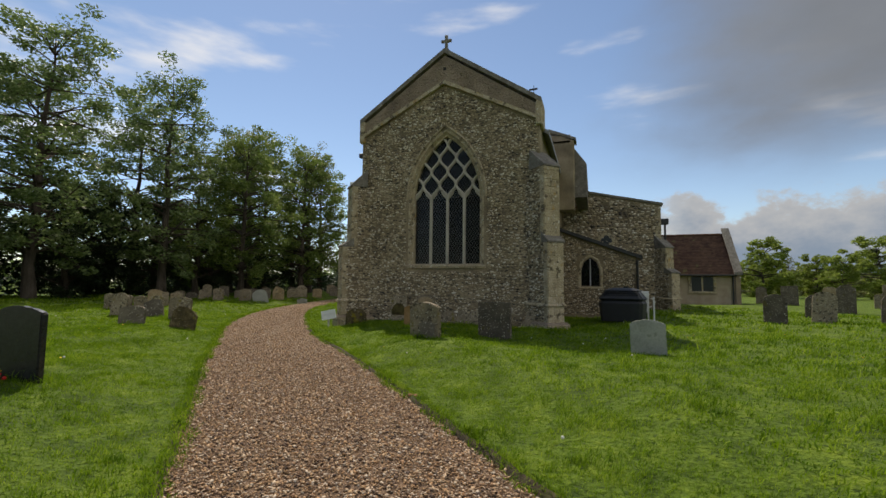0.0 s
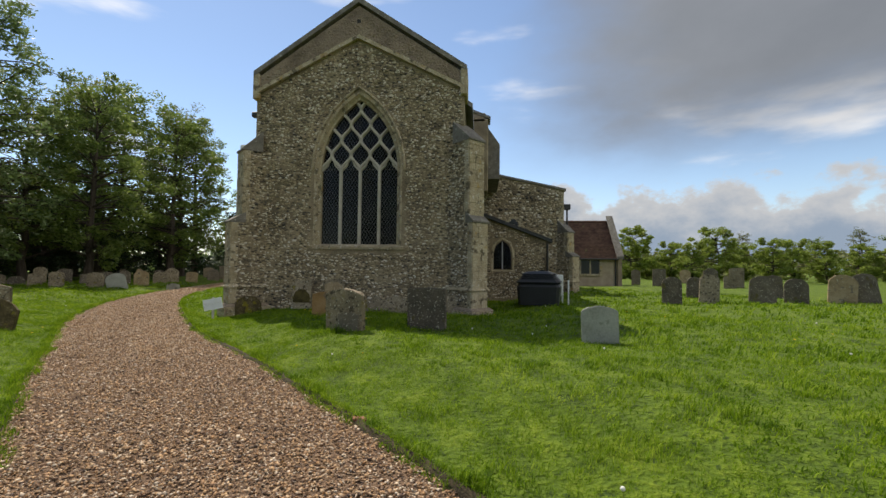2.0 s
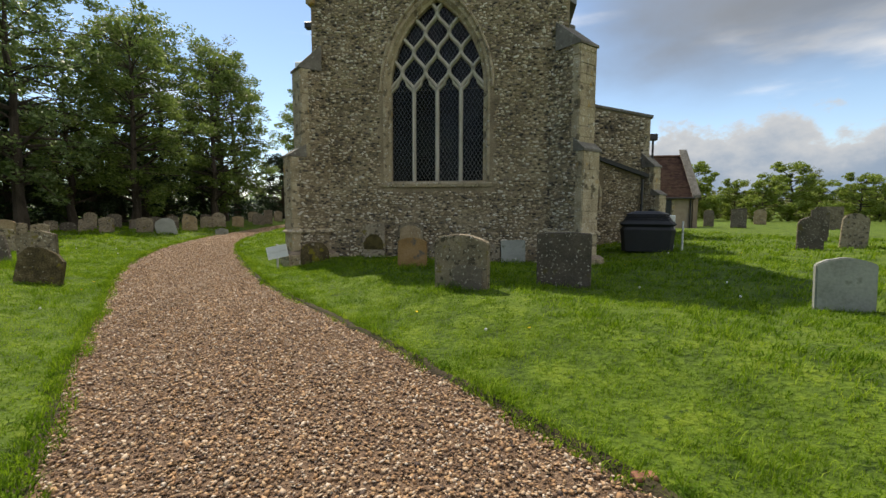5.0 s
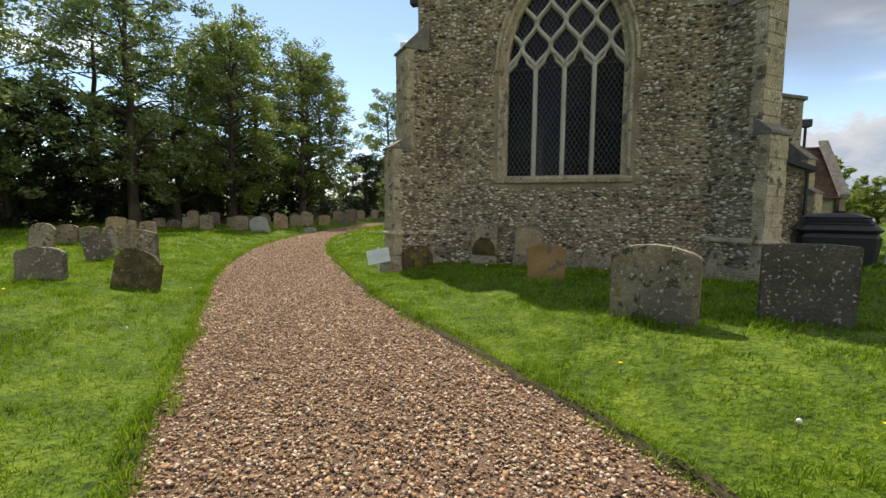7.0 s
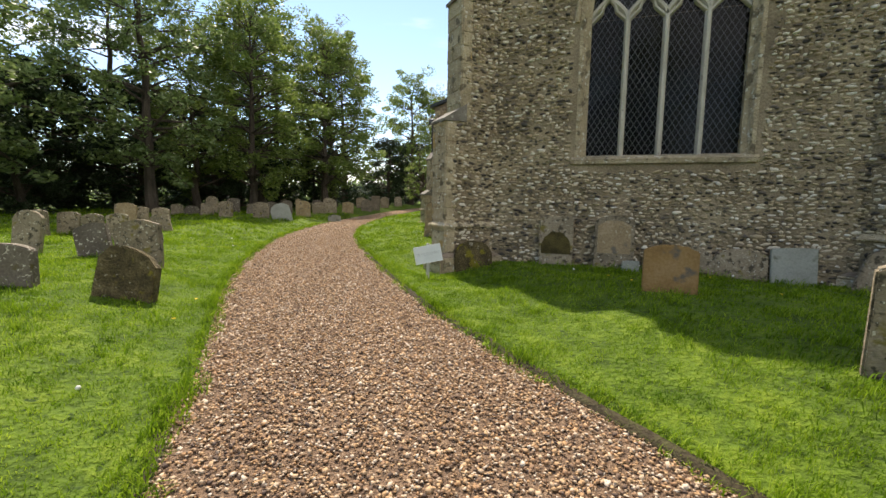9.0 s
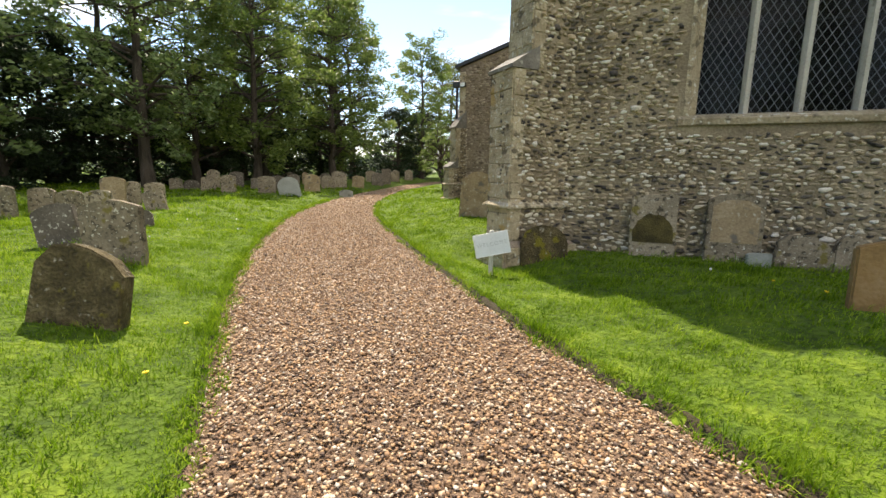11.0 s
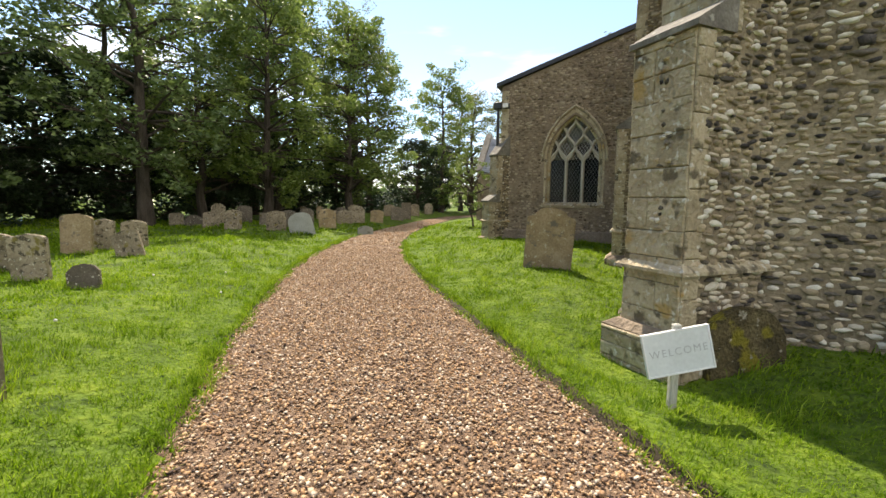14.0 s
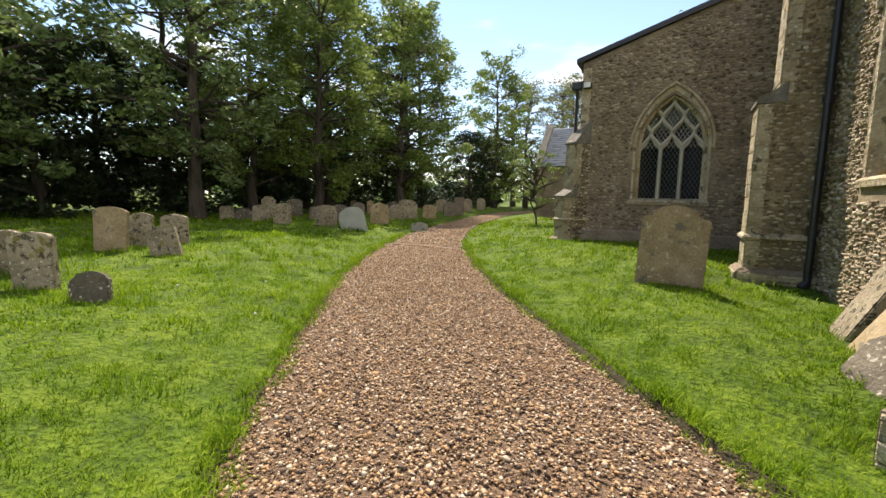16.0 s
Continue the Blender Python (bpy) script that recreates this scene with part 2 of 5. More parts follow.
# ---- mesh helpers ----


def smoothstep(v):
    v = max(0.0, min(1.0, v))
    return v * v * (3 - 2 * v)


def part(name, mesh, mat=None, parent=None, label="", kind=""):
    if isinstance(mesh, bmesh.types.BMesh):
        me = bpy.data.meshes.new(name)
        mesh.to_mesh(me)
        mesh.free()
        mesh = me
    if mat and not mesh.materials:
        mesh.materials.append(mat)
    ob = new(name, mesh)
    ob.parent = parent
    return tagged(ob, label=label, kind=kind)


def thing(name, label, category, m=None, group="", kind=""):
    ob = new(name)
    ob.empty_display_size = 0.1
    if m is not None:
        ob.matrix_world = m
    return tagged(ob, label, category, group, kind)


def np_mesh(name, verts, faces):
    """verts (n,3), faces (m,k) arrays -> mesh."""
    me = bpy.data.meshes.new(name)
    verts, faces = np.asarray(verts, np.float32), np.asarray(faces, np.int32)
    m, k = faces.shape
    me.vertices.add(len(verts))
    me.vertices.foreach_set("co", verts.ravel())
    me.loops.add(m * k)
    me.loops.foreach_set("vertex_index", faces.ravel())
    me.polygons.add(m)
    me.polygons.foreach_set("loop_start", np.arange(0, m * k, k, dtype=np.int32))
    me.update(calc_edges=True)
    return me


def bm_box(bm, lo, hi, bevel=0.0, m=None):
    c = [(a + b) / 2 for a, b in zip(lo, hi)]
    s = [max(1e-4, b - a) for a, b in zip(lo, hi)]
    r = bmesh.ops.create_cube(bm, size=1, matrix=(m or Matrix()) @ Matrix.Translation(c) @ Matrix.Diagonal((*s, 1)))
    if bevel:
        es = list({e for v in r["verts"] for e in v.link_edges})
        bmesh.ops.bevel(bm, geom=es, offset=bevel, segments=1, affect="EDGES")
    return bm


def box(lo, hi, bevel=0.0, m=None):
    return bm_box(bmesh.new(), lo, hi, bevel, m)


def bm_prism(bm, pts, depth_vec, holes=()):
    """A flat outline (3D points in one plane), with holes, pushed along depth_vec."""
    edges = []
    for loop in (pts, *holes):
        vs = [bm.verts.new(p) for p in loop]
        edges += [bm.edges.new((vs[i], vs[(i + 1) % len(vs)])) for i in range(len(vs))]
    r = bmesh.ops.triangle_fill(bm, edges=edges, use_beauty=True, use_dissolve=False)
    fs = [g for g in r["geom"] if isinstance(g, bmesh.types.BMFace)]
    e = bmesh.ops.extrude_face_region(bm, geom=fs)
    bmesh.ops.translate(bm, verts=[g for g in e["geom"] if isinstance(g, bmesh.types.BMVert)], vec=depth_vec)
    bmesh.ops.recalc_face_normals(bm, faces=bm.faces)
    return bm


def bm_tube(bm, pts, radii, sides=7):
    rings = []
    for i, p in enumerate(pts):
        p = Vector(p)
        d = (Vector(pts[min(i + 1, len(pts) - 1)]) - Vector(pts[max(i - 1, 0)])).normalized()
        a = d.orthogonal().normalized() if abs(d.z) < 0.9 else Vector((1, 0, 0)).cross(d).normalized()
        b = d.cross(a)
        r = radii[i] if isinstance(radii, (list, tuple)) else radii
        rings.append([bm.verts.new(p + (a * math.cos(2 * math.pi * k / sides) + b * math.sin(2 * math.pi * k / sides)) * r) for k in range(sides)])
    for r0, r1 in zip(rings, rings[1:]):
        for k in range(sides):
            bm.faces.new((r0[k], r0[(k + 1) % sides], r1[(k + 1) % sides], r1[k]))
    bm.faces.new(rings[0][::-1])
    bm.faces.new(rings[-1])
    return bm


def bm_bar(bm, pts, width, n, depth):
    """A flat-faced bar along pts in the plane with normal n, width across, pushed back by depth, with a chamfered front."""
    n = Vector(n)
    rows = []
    for i, p in enumerate(pts):
        p = Vector(p)
        d = (Vector(pts[min(i + 1, len(pts) - 1)]) - Vector(pts[max(i - 1, 0)])).normalized()
        s = d.cross(n).normalized()
        rows.append([bm.verts.new(p + s * a + n * b) for a, b in ((-width / 2, -depth), (-width / 2, -depth * 0.45), (-width / 5, 0), (width / 5, 0), (width / 2, -depth * 0.45), (width / 2, -depth))])
    for r0, r1 in zip(rows, rows[1:]):
        for k in range(5):
            bm.faces.new((r0[k], r0[k + 1], r1[k + 1], r1[k]))
    for r in (rows[0], rows[-1]):
        bm.faces.new(r)
    return bm

# ---- ground and path ----
PATH_R = [(9.0, -6.5), (2.6, 0.2), (-0.4, 3.3), (-1.4, 4.38), (-2.7, 5.8), (-5.0, 8.25), (-6.7, 9.85), (-8.0, 11.25), (-10.2, 14.0), (-12.9, 17.6), (-15.0, 21.0), (-17.0, 24.9), (-19.3, 31.0), (-20.9, 38.0), (-21.9, 46.0), (-21.0, 58.0)]
PATH_L = [(6.8, -8.0), (0.2, -0.7), (-2.87, 2.38), (-4.12, 3.63), (-5.45, 4.95), (-7.0, 6.5), (-9.0, 8.7), (-11.0, 10.8), (-12.9, 13.1), (-15.0, 16.1), (-16.5, 18.6), (-18.5, 22.7), (-20.5, 28.0), (-22.0, 33.6), (-23.3, 40.0), (-24.3, 49.0), (-23.6, 60.0)]


def resample(pts, step):
    """Catmull-Rom through pts, then points a step apart."""
    p = np.array([2 * np.array(pts[0]) - pts[1], *map(np.array, pts), 2 * np.array(pts[-1]) - pts[-2]], float)
    out = []
    for i in range(1, len(p) - 2):
        for u in np.linspace(0, 1, 24, endpoint=False):
            a, b, c, d = p[i - 1:i + 3]
            out.append(0.5 * (2 * b + (c - a) * u + (2 * a - 5 * b + 4 * c - d) * u * u + (3 * b - a - 3 * c + d) * u ** 3))
    out = np.array(out + [p[-2]])
    s = np.r_[0, np.cumsum(np.linalg.norm(np.diff(out, axis=0), axis=1))]
    q = np.arange(0, s[-1], step)
    return np.c_[np.interp(q, s, out[:, 0]), np.interp(q, s, out[:, 1])]


EDGE_R, EDGE_L = resample(PATH_R, 0.25), resample(PATH_L, 0.25)


def side_distance(P, edge, sign):
    """Distance of points P (n,2) outside the path's edge (negative inside)."""
    out = np.empty(len(P))
    nxt = np.roll(edge, -1, 0)
    nxt[-1] = 2 * edge[-1] - edge[-2]
    for a in range(0, len(P), 20000):
        q = P[a:a + 20000]
        d2 = ((q[:, None, :] - edge[None]) ** 2).sum(2)
        k = d2.argmin(1)
        t = nxt[k] - edge[k]
        t /= np.linalg.norm(t, axis=1)[:, None]
        w = q - edge[k]
        cr = t[:, 0] * w[:, 1] - t[:, 1] * w[:, 0]  # positive: left of the way
        out[a:a + 20000] = np.sqrt(d2.min(1)) * np.where(cr * sign > 0, 1, -1)
    return out


def outside(P):
    """(distance outside the path, whether on its left)."""
    dr, dl = side_distance(P, EDGE_R, -1), side_distance(P, EDGE_L, 1)
    return np.maximum(dr, dl), dl > dr


def ss(v):
    v = np.clip(v, 0, 1)
    return v * v * (3 - 2 * v)


def ground_z(P, d=None, left=None):
    P = np.atleast_2d(np.asarray(P, float))
    if d is None:
        d, left = outside(P)
    x, y = P[:, 0], P[:, 1]
    far = 0.30 * ss((y - 26) / 25) * ss((0 - x) / 10)
    bank = 0.05 * ss((d + 0.03) / 0.06) + 0.25 * ss(d / 2.4)
    dip = (~left) * ss((y - 11.6) / 2.6) * ss((x + 10.2) / 1.1) * ss((1.5 - x) / 2) * ss((23 - y) / 3)
    z = far + bank - 0.17 * dip * ss(d / 0.8) + left * 0.15 * ss((d - 4) / 10)
    swell = 0.035 * (np.sin(x * 0.9 + 1.3 * np.sin(y * 0.5)) + np.sin(y * 1.1 + x * 0.3)) * ss(d / 1.5)
    return z + swell


def gz(x, y):
    return float(ground_z([(x, y)])[0])


def build_ground():
    # fine grid round the walk, coarse to the horizon, in one sheet
    xs = np.unique(np.r_[-1500, -700, -350, -180, -100, -70, -50, -42, np.arange(-36, -26, 0.8), np.arange(-26, -18, 0.4), np.arange(-18, 4, 0.14), np.arange(4, 20, 0.7), 22, 26, 32, 40, 55, 80, 130, 250, 500, 1500])
    ys = np.unique(np.r_[-1500, -500, -150, -60, -30, -20, -14, np.arange(-10, 1, 0.5), np.arange(1, 20, 0.14), np.arange(20, 36, 0.3), np.arange(36, 62, 1.0), 66, 75, 90, 120, 180, 300, 600, 1500])
    X, Y = np.meshgrid(xs, ys)
    P = np.c_[X.ravel(), Y.ravel()]
    d, left = outside(P)
    z = ground_z(P, d, left)
    z = np.where(d < -0.02, z - 0.10, z)
    n, w = len(ys), len(xs)
    i = np.arange((n - 1) * w).reshape(n - 1, w)[:, :-1].ravel()
    me = np_mesh("ground", np.c_[P, z], np.c_[i, i + 1, i + w + 1, i + w])
    part("ground", me, M_SOIL, None, "mown green churchyard grass sloping gently to the path", "structure")["category"] = "ground"


build_ground()


def build_path():
    road = None
    nR = resample(PATH_R, 0.3)
    nL = resample(PATH_L, 0.3)
    n = 200
    f = lambda e: np.c_[np.interp(np.linspace(0, 1, n), np.linspace(0, 1, len(e)), e[:, 0]), np.interp(np.linspace(0, 1, n), np.linspace(0, 1, len(e)), e[:, 1])]
    a, b = f(nR), f(nL)
    V, k = [], 9
    for u in np.linspace(-0.02, 1.02, k):
        q = a * (1 - u) + b * u
        z = ground_z(q, np.full(n, -1.0), np.zeros(n, bool)) + 0.01 + 0.03 * math.sin(math.pi * min(1, max(0, u)))
        V.append(np.c_[q, z])
    V = np.concatenate(V)
    i = np.concatenate([np.arange(n - 1) + r * n for r in range(k - 1)])
    road = part("path", np_mesh("path", V, np.c_[i, i + 1, i + n + 1, i + n]), M_GRAVEL_BED, None, "curving footpath of loose golden-brown gravel", "structure")
    road["category"] = "path"
    # loose stones: irregular eight-sided lumps
    rng = np.random.default_rng(5)

    def scatter(m, ylo, yhi, smin, smax):
        u = rng.random(m)
        lo, hi = np.searchsorted(a[:, 1], [ylo, yhi])
        t = rng.uniform(lo, hi - 1, m)
        j = t.astype(int)
        fr = (t - j)[:, None]
        A, B = a[j] * (1 - fr) + a[j + 1] * fr, b[j] * (1 - fr) + b[j + 1] * fr
        q = A * (1 - u[:, None]) + B * u[:, None] + rng.normal(0, 0.02, (m, 2))
        z = ground_z(q, np.full(m, -1.0), np.zeros(m, bool)) + 0.012 + 0.03 * np.sin(np.pi * u) + rng.uniform(0, 0.012, m)
        base = np.array([(1, 0, 0), (0.3, 0.9, 0.1), (-0.8, 0.5, 0), (-0.7, -0.6, 0.1), (0.4, -0.85, 0), (0.1, 0.1, 0.75), (0, 0, -0.5)])
        r = base[None] * rng.uniform(0.65, 1.25, (m, 7, 1))
        r[:, :, 2] *= rng.uniform(0.35, 0.8, (m, 1))
        r *= rng.uniform(smin, smax, (m, 1, 1)) * rng.choice([0.7, 1, 1, 1.5], m)[:, None, None]
        th, tl = rng.uniform(0, 6.283, m), rng.normal(0, 0.5, m)
        c, s = np.cos(th)[:, None], np.sin(th)[:, None]
        x, y = r[:, :, 0] * c - r[:, :, 1] * s, r[:, :, 0] * s + r[:, :, 1] * c
        zz = r[:, :, 2] + tl[:, None] * r[:, :, 0]
        V = np.stack([x + q[:, :1], y + q[:, 1:], zz + z[:, None]], 2).reshape(-1, 3)
        F = np.array([(0, 1, 5), (1, 2, 5), (2, 3, 5), (3, 4, 5), (4, 0, 5), (1, 0, 6), (2, 1, 6), (3, 2, 6), (4, 3, 6), (0, 4, 6)])
        return V, (F[None] + 7 * np.arange(m)[:, None, None]).reshape(-1, 3)

    for m, lo, hi, s0, s1 in ((160000, 1.2, 22.0, 0.0075, 0.015), (22000, 22.0, 40.0, 0.014, 0.027)):
        V, F = scatter(m, lo, hi, s0, s1)
        part("gravel", np_mesh("gravel", V, F), M_GRAVEL, road, "loose angular golden and grey gravel", "stuff")
    # ragged soil lip on both edges
    for e, sgn in ((nR, 1), (nL, -1)):
        V, m = [], len(e)
        t = np.gradient(e, axis=0)
        t /= np.linalg.norm(t, axis=1)[:, None]
        nrm = np.c_[t[:, 1], -t[:, 0]] * sgn
        wob = rng.normal(0, 0.025, (m, 1)) + (0.05 if sgn < 0 else 0.0)
        low = 0.35 if sgn < 0 else 1.0
        for off, dz in ((-0.05, -0.03), (-0.015, 0.035), (0.03, 0.06), (0.09, 0.03)):
            q = e + nrm * (off + wob)
            V.append(np.c_[q, ground_z(e, np.full(m, -1.0), np.zeros(m, bool)) + dz * low + rng.normal(0, 0.006, m)])
        V = np.concatenate(V)
        i = np.concatenate([np.arange(m - 1) + r * m for r in range(3)])
        part("edge", np_mesh("edge", V, np.c_[i, i + 1, i + m + 1, i + m]), M_EDGE, road, "dark cut turf edge")


build_path()

# ---- church ----
GY = 14.56           # east face of the chancel
CX0, CX1 = -8.35, -1.65
MID = -5.02
church = thing("church", "medieval flint church with limestone dressings and traceried windows", "church")


class Plane:
    """Maps wall coordinates (u along, v up, w out) to the world."""

    def __init__(self, origin, u, n):
        self.o, self.u, self.n = Vector(origin), Vector(u).normalized(), Vector(n).normalized()

    def at(self, u, v, w=0.0):
        return self.o + self.u * u + Vector((0, 0, v)) + self.n * w


STONE_RING = np.array([(math.cos(2 * math.pi * k / 7), math.sin(2 * math.pi * k / 7)) for k in range(7)])


def stone_arrays(plane, C, seed):
    """Lumpy stones set in a wall. C rows: u, v, half length, half height, how proud."""
    rng = np.random.default_rng(seed)
    n = len(C)
    ring = STONE_RING[None] * rng.uniform(0.62, 1.22, (n, 7, 1))
    ring = np.sign(ring) * np.abs(ring) ** 0.8 * rng.uniform(0.8, 1.15, (n, 7, 2))
    rot = rng.normal(0, 0.16, n)[:, None]
    L, H, D = C[:, 2:3], C[:, 3:4], C[:, 4:5]
    ru, rv = ring[:, :, 0] * L, ring[:, :, 1] * H
    ru, rv = ru - rv * rot, rv + ru * rot
    inner = rng.uniform(0.62, 0.92, (n, 1))
    U = np.concatenate([ru, ru * inner, np.zeros((n, 1)) + rng.normal(0, 0.2, (n, 1)) * L], 1) + C[:, :1]
    Vv = np.concatenate([rv, rv * inner, np.zeros((n, 1)) + rng.normal(0, 0.2, (n, 1)) * H], 1) + C[:, 1:2]
    W = np.concatenate([np.full((n, 7), -0.012), np.repeat(D, 7, 1) * rng.uniform(0.6, 1.1, (n, 7)), D * rng.uniform(0.9, 1.3, (n, 1))], 1)
    o, u, nn = (np.array(v) for v in (plane.o, plane.u, plane.n))
    P = o + U[..., None] * u + Vv[..., None] * np.array((0, 0, 1.0)) + W[..., None] * nn
    F = [(k, (k + 1) % 7, 7 + (k + 1) % 7) for k in range(7)] + [(k, 7 + (k + 1) % 7, 7 + k) for k in range(7)] + [(7 + k, 7 + (k + 1) % 7, 14) for k in range(7)]
    F = np.array(F)
    if plane.u.cross(Vector((0, 0, 1))).dot(plane.n) < 0:
        F = F[:, ::-1]
    return P.reshape(-1, 3), (F[None] + 15 * np.arange(n)[:, None, None]).reshape(-1, 3)


def courses(u0, u1, v0, v1, inside, seed, h=0.050, lmin=0.025, lmax=0.076, proud=0.020, skip=0.05):
    rng = np.random.default_rng(seed)
    C, v = [], v0
    while v < v1:
        hh = h * rng.uniform(0.75, 1.3)
        u = u0 + rng.uniform(0, 0.1)
        while u < u1:
            l = rng.uniform(lmin, lmax)
            grow = 1.0
            if rng.random() < 0.07:
                l *= 1.5
                grow = rng.uniform(1.0, 1.7)
            cu, cv = u + l, v + hh / 2 + rng.normal(0, 0.012) + 0.02 * math.sin(u * 1.7)
            if rng.random() > skip and inside(cu, cv):
                C.append((cu, cv, l * 0.97, hh * 0.49 * grow * rng.uniform(0.7, 1.2), proud * rng.uniform(0.4, 2.0)))
            u += 2 * l + 0.008
        v += hh
    return np.array(C)


def flints(plane, u0, u1, v0, v1, inside, seed, parent, stone=None, **kw):
    C = courses(u0, u1, v0, v1, inside, seed, **kw)
    V, F = stone_arrays(plane, C, seed)
    return part("flint_facing", np_mesh("flint_facing", V, F), stone or M_FLINT, parent, "knapped grey and brown flints", "stuff")


def arch_half(dz, a, rise):
    """Half width of a two-centred pointed arch dz above its springing."""
    R = (rise * rise + a * a) / (2 * a)
    if dz <= 0:
        return a
    return max(0.0, math.sqrt(max(0.0, R * R - dz * dz)) - (R - a))


def arch_outline(cu, sill, spring, a, rise, n=12):
    pts = [(cu - a, sill), (cu - a, spring)]
    pts += [(cu - arch_half(rise * k / n, a, rise), spring + rise * k / n) for k in range(1, n)]
    pts += [(cu, spring + rise)]
    pts += [(cu + arch_half(rise * k / n, a, rise), spring + rise * k / n) for k in range(n - 1, 0, -1)]
    return pts + [(cu + a, spring), (cu + a, sill)]


def tracery_window(name, plane, cu, sill, spring, a, rise, lights, h, parent, bar=0.10, deep=0.30, label=""):
    """A reticulated window: jambs, sill, mullions, net of ogee bars, panes, wire guards, hood mould."""
    w = thing(name, label, "")
    w.parent = parent
    n = plane.n
    o = -deep * 0.55
    jw = 0.15
    out_o = arch_outline(cu, sill - 0.02, spring, a + jw, rise + jw * 1.6)
    out_i = arch_outline(cu, sill, spring, a - 0.03, rise - 0.03)
    # splayed jamb in two orders
    bm = bmesh.new()
    rows = [[bm.verts.new(plane.at(u, v, dw)) for u, v in pl] for pl, dw in ((out_o, 0.012), (arch_outline(cu, sill, spring, a + 0.09, rise + 0.12), 0.004), (arch_outline(cu, sill, spring, a + 0.03, rise + 0.04), -0.10), (out_i, -0.13), (out_i, -deep - 0.15))]
    for r0, r1 in zip(rows, rows[1:]):
        for k in range(len(r0) - 1):
            bm.faces.new((r0[k], r0[k + 1], r1[k + 1], r1[k]))
    bmesh.ops.recalc_face_normals(bm, faces=bm.faces)
    part("jamb", bm, M_ASHLAR, w)
    bm = bmesh.new()
    e = plane.u * (a + jw + 0.06)
    prof = [(0.05, sill - 0.13), (0.06, sill - 0.05), (0.0, sill - 0.005), (-deep, sill + 0.05), (-deep, sill - 0.13)]
    r0, r1 = ([bm.verts.new(plane.at(cu, v, dw) + s * e) for dw, v in prof] for s in (-1, 1))
    for k in range(5):
        bm.faces.new((r0[k], r0[(k + 1) % 5], r1[(k + 1) % 5], r1[k]))
    bm.faces.new(r0)
    bm.faces.new(r1[::-1])
    bmesh.ops.recalc_face_normals(bm, faces=bm.faces)
    part("sill", bm, M_ASHLAR, w)
    lw = 2 * a / lights
    for k in range(1, lights):
        u = cu - a + lw * k
        part("mullion", bm_bar(bmesh.new(), [plane.at(u, sill, o), plane.at(u, spring + 0.03, o)], bar, n, 0.16), M_TRACERY, w)
    # net
    rows_n = int((rise + 0.3) / h) + 1
    for r in range(rows_n):
        z0 = spring + r * h
        for k in range(-1, lights + 2):
            u0 = cu - a + lw * (k + (0.5 if r % 2 else 0.0))
            for s in (-1, 1):
                run = []
                for q in range(13):
                    f = q / 12
                    u = u0 + s * lw / 4 * (1 - math.cos(math.pi * f))
                    v = z0 + h * f
                    if abs(u - cu) < arch_half(v - spring, a + 0.02, rise + 0.02):
                        run.append(plane.at(u, v, o - 0.004 * ((k + r) % 2)))
                    else:
                        if len(run) > 1:
                            part("tracery_bar", bm_bar(bmesh.new(), run, bar * 0.95, n, 0.14), M_TRACERY, w)
                        run = []
                if len(run) > 1:
                    part("tracery_bar", bm_bar(bmesh.new(), run, bar * 0.95, n, 0.14), M_TRACERY, w)
    # cusped heads
    for k in range(lights):
        c = cu - a + lw * (k + 0.5)
        for s in (-1, 1):
            p = [(c + s * lw * 0.47, spring - 0.02), (c + s * lw * 0.30, spring + h * 0.18), (c + s * lw * 0.20, spring + h * 0.30), (c + s * lw * 0.16, spring + h * 0.52), (c, spring + h * 0.78)]
            part("cusp", bm_bar(bmesh.new(), [plane.at(u, v, o - 0.02) for u, v in p], bar * 0.6, n, 0.10), M_TRACERY, w)
    # panes and guards
    for k in range(lights):
        u0, u1 = cu - a + lw * k, cu - a + lw * (k + 1)
        bm = bmesh.new()
        bm_prism(bm, [plane.at(u0, sill, -deep + 0.02), plane.at(u1, sill, -deep + 0.02), plane.at(u1, spring + 0.02, -deep + 0.02), plane.at(u0, spring + 0.02, -deep + 0.02)], n * -0.006)
        part("pane", bm, M_GLASS, w).visible_shadow = False
    top = arch_outline(cu, spring + 0.03, spring + 0.03, a, rise - 0.03)
    bm = bm_prism(bmesh.new(), [plane.at(u, v, -deep + 0.02) for u, v in top], n * -0.006)
    part("pane", bm, M_GLASS, w).visible_shadow = False
    bm = bmesh.new()
    gw = o - 0.12
    step, t = 0.105, 0.0055
    for s in (-1, 1):
        m = -rise * 2 - 6
        while m < rise * 2 + 6:
            run, f = [], 0.0
            while f < (spring + rise - sill):
                u, v = cu + m + s * f * 0.62, sill + f
                if abs(u - cu) < arch_half(v - spring, a, rise):
                    run.append((u, v))
                f += 0.06
            if len(run) > 1:
                bm_bar(bm, [plane.at(*run[0], gw), plane.at(*run[-1], gw)], 2.2 * t, n, 0.004)
            m += step
    part("wire_guard", bm, M_WIRE, w, "diamond mesh wire guard")
    for f in (0.5,):
        v = sill + (spring - sill) * f
        part("saddle_bar", bm_bar(bmesh.new(), [plane.at(cu - a, v, gw - 0.02), plane.at(cu + a, v, gw - 0.02)], 0.022, n, 0.015), M_WIRE, w)
    # hood mould over the arch
    hood = [(u, v) for u, v in arch_outline(cu, spring - 0.05, spring, a + jw + 0.06, rise + jw * 1.6 + 0.07) if v > spring - 0.2]
    part("hood_mould", bm_bar(bmesh.new(), [plane.at(u, v, 0.07) for u, v in hood], 0.085, n, 0.10), M_ASHLAR, w)
    return w, out_o


EAST = Plane((0, GY, 0), (1, 0, 0), (0, -1, 0))
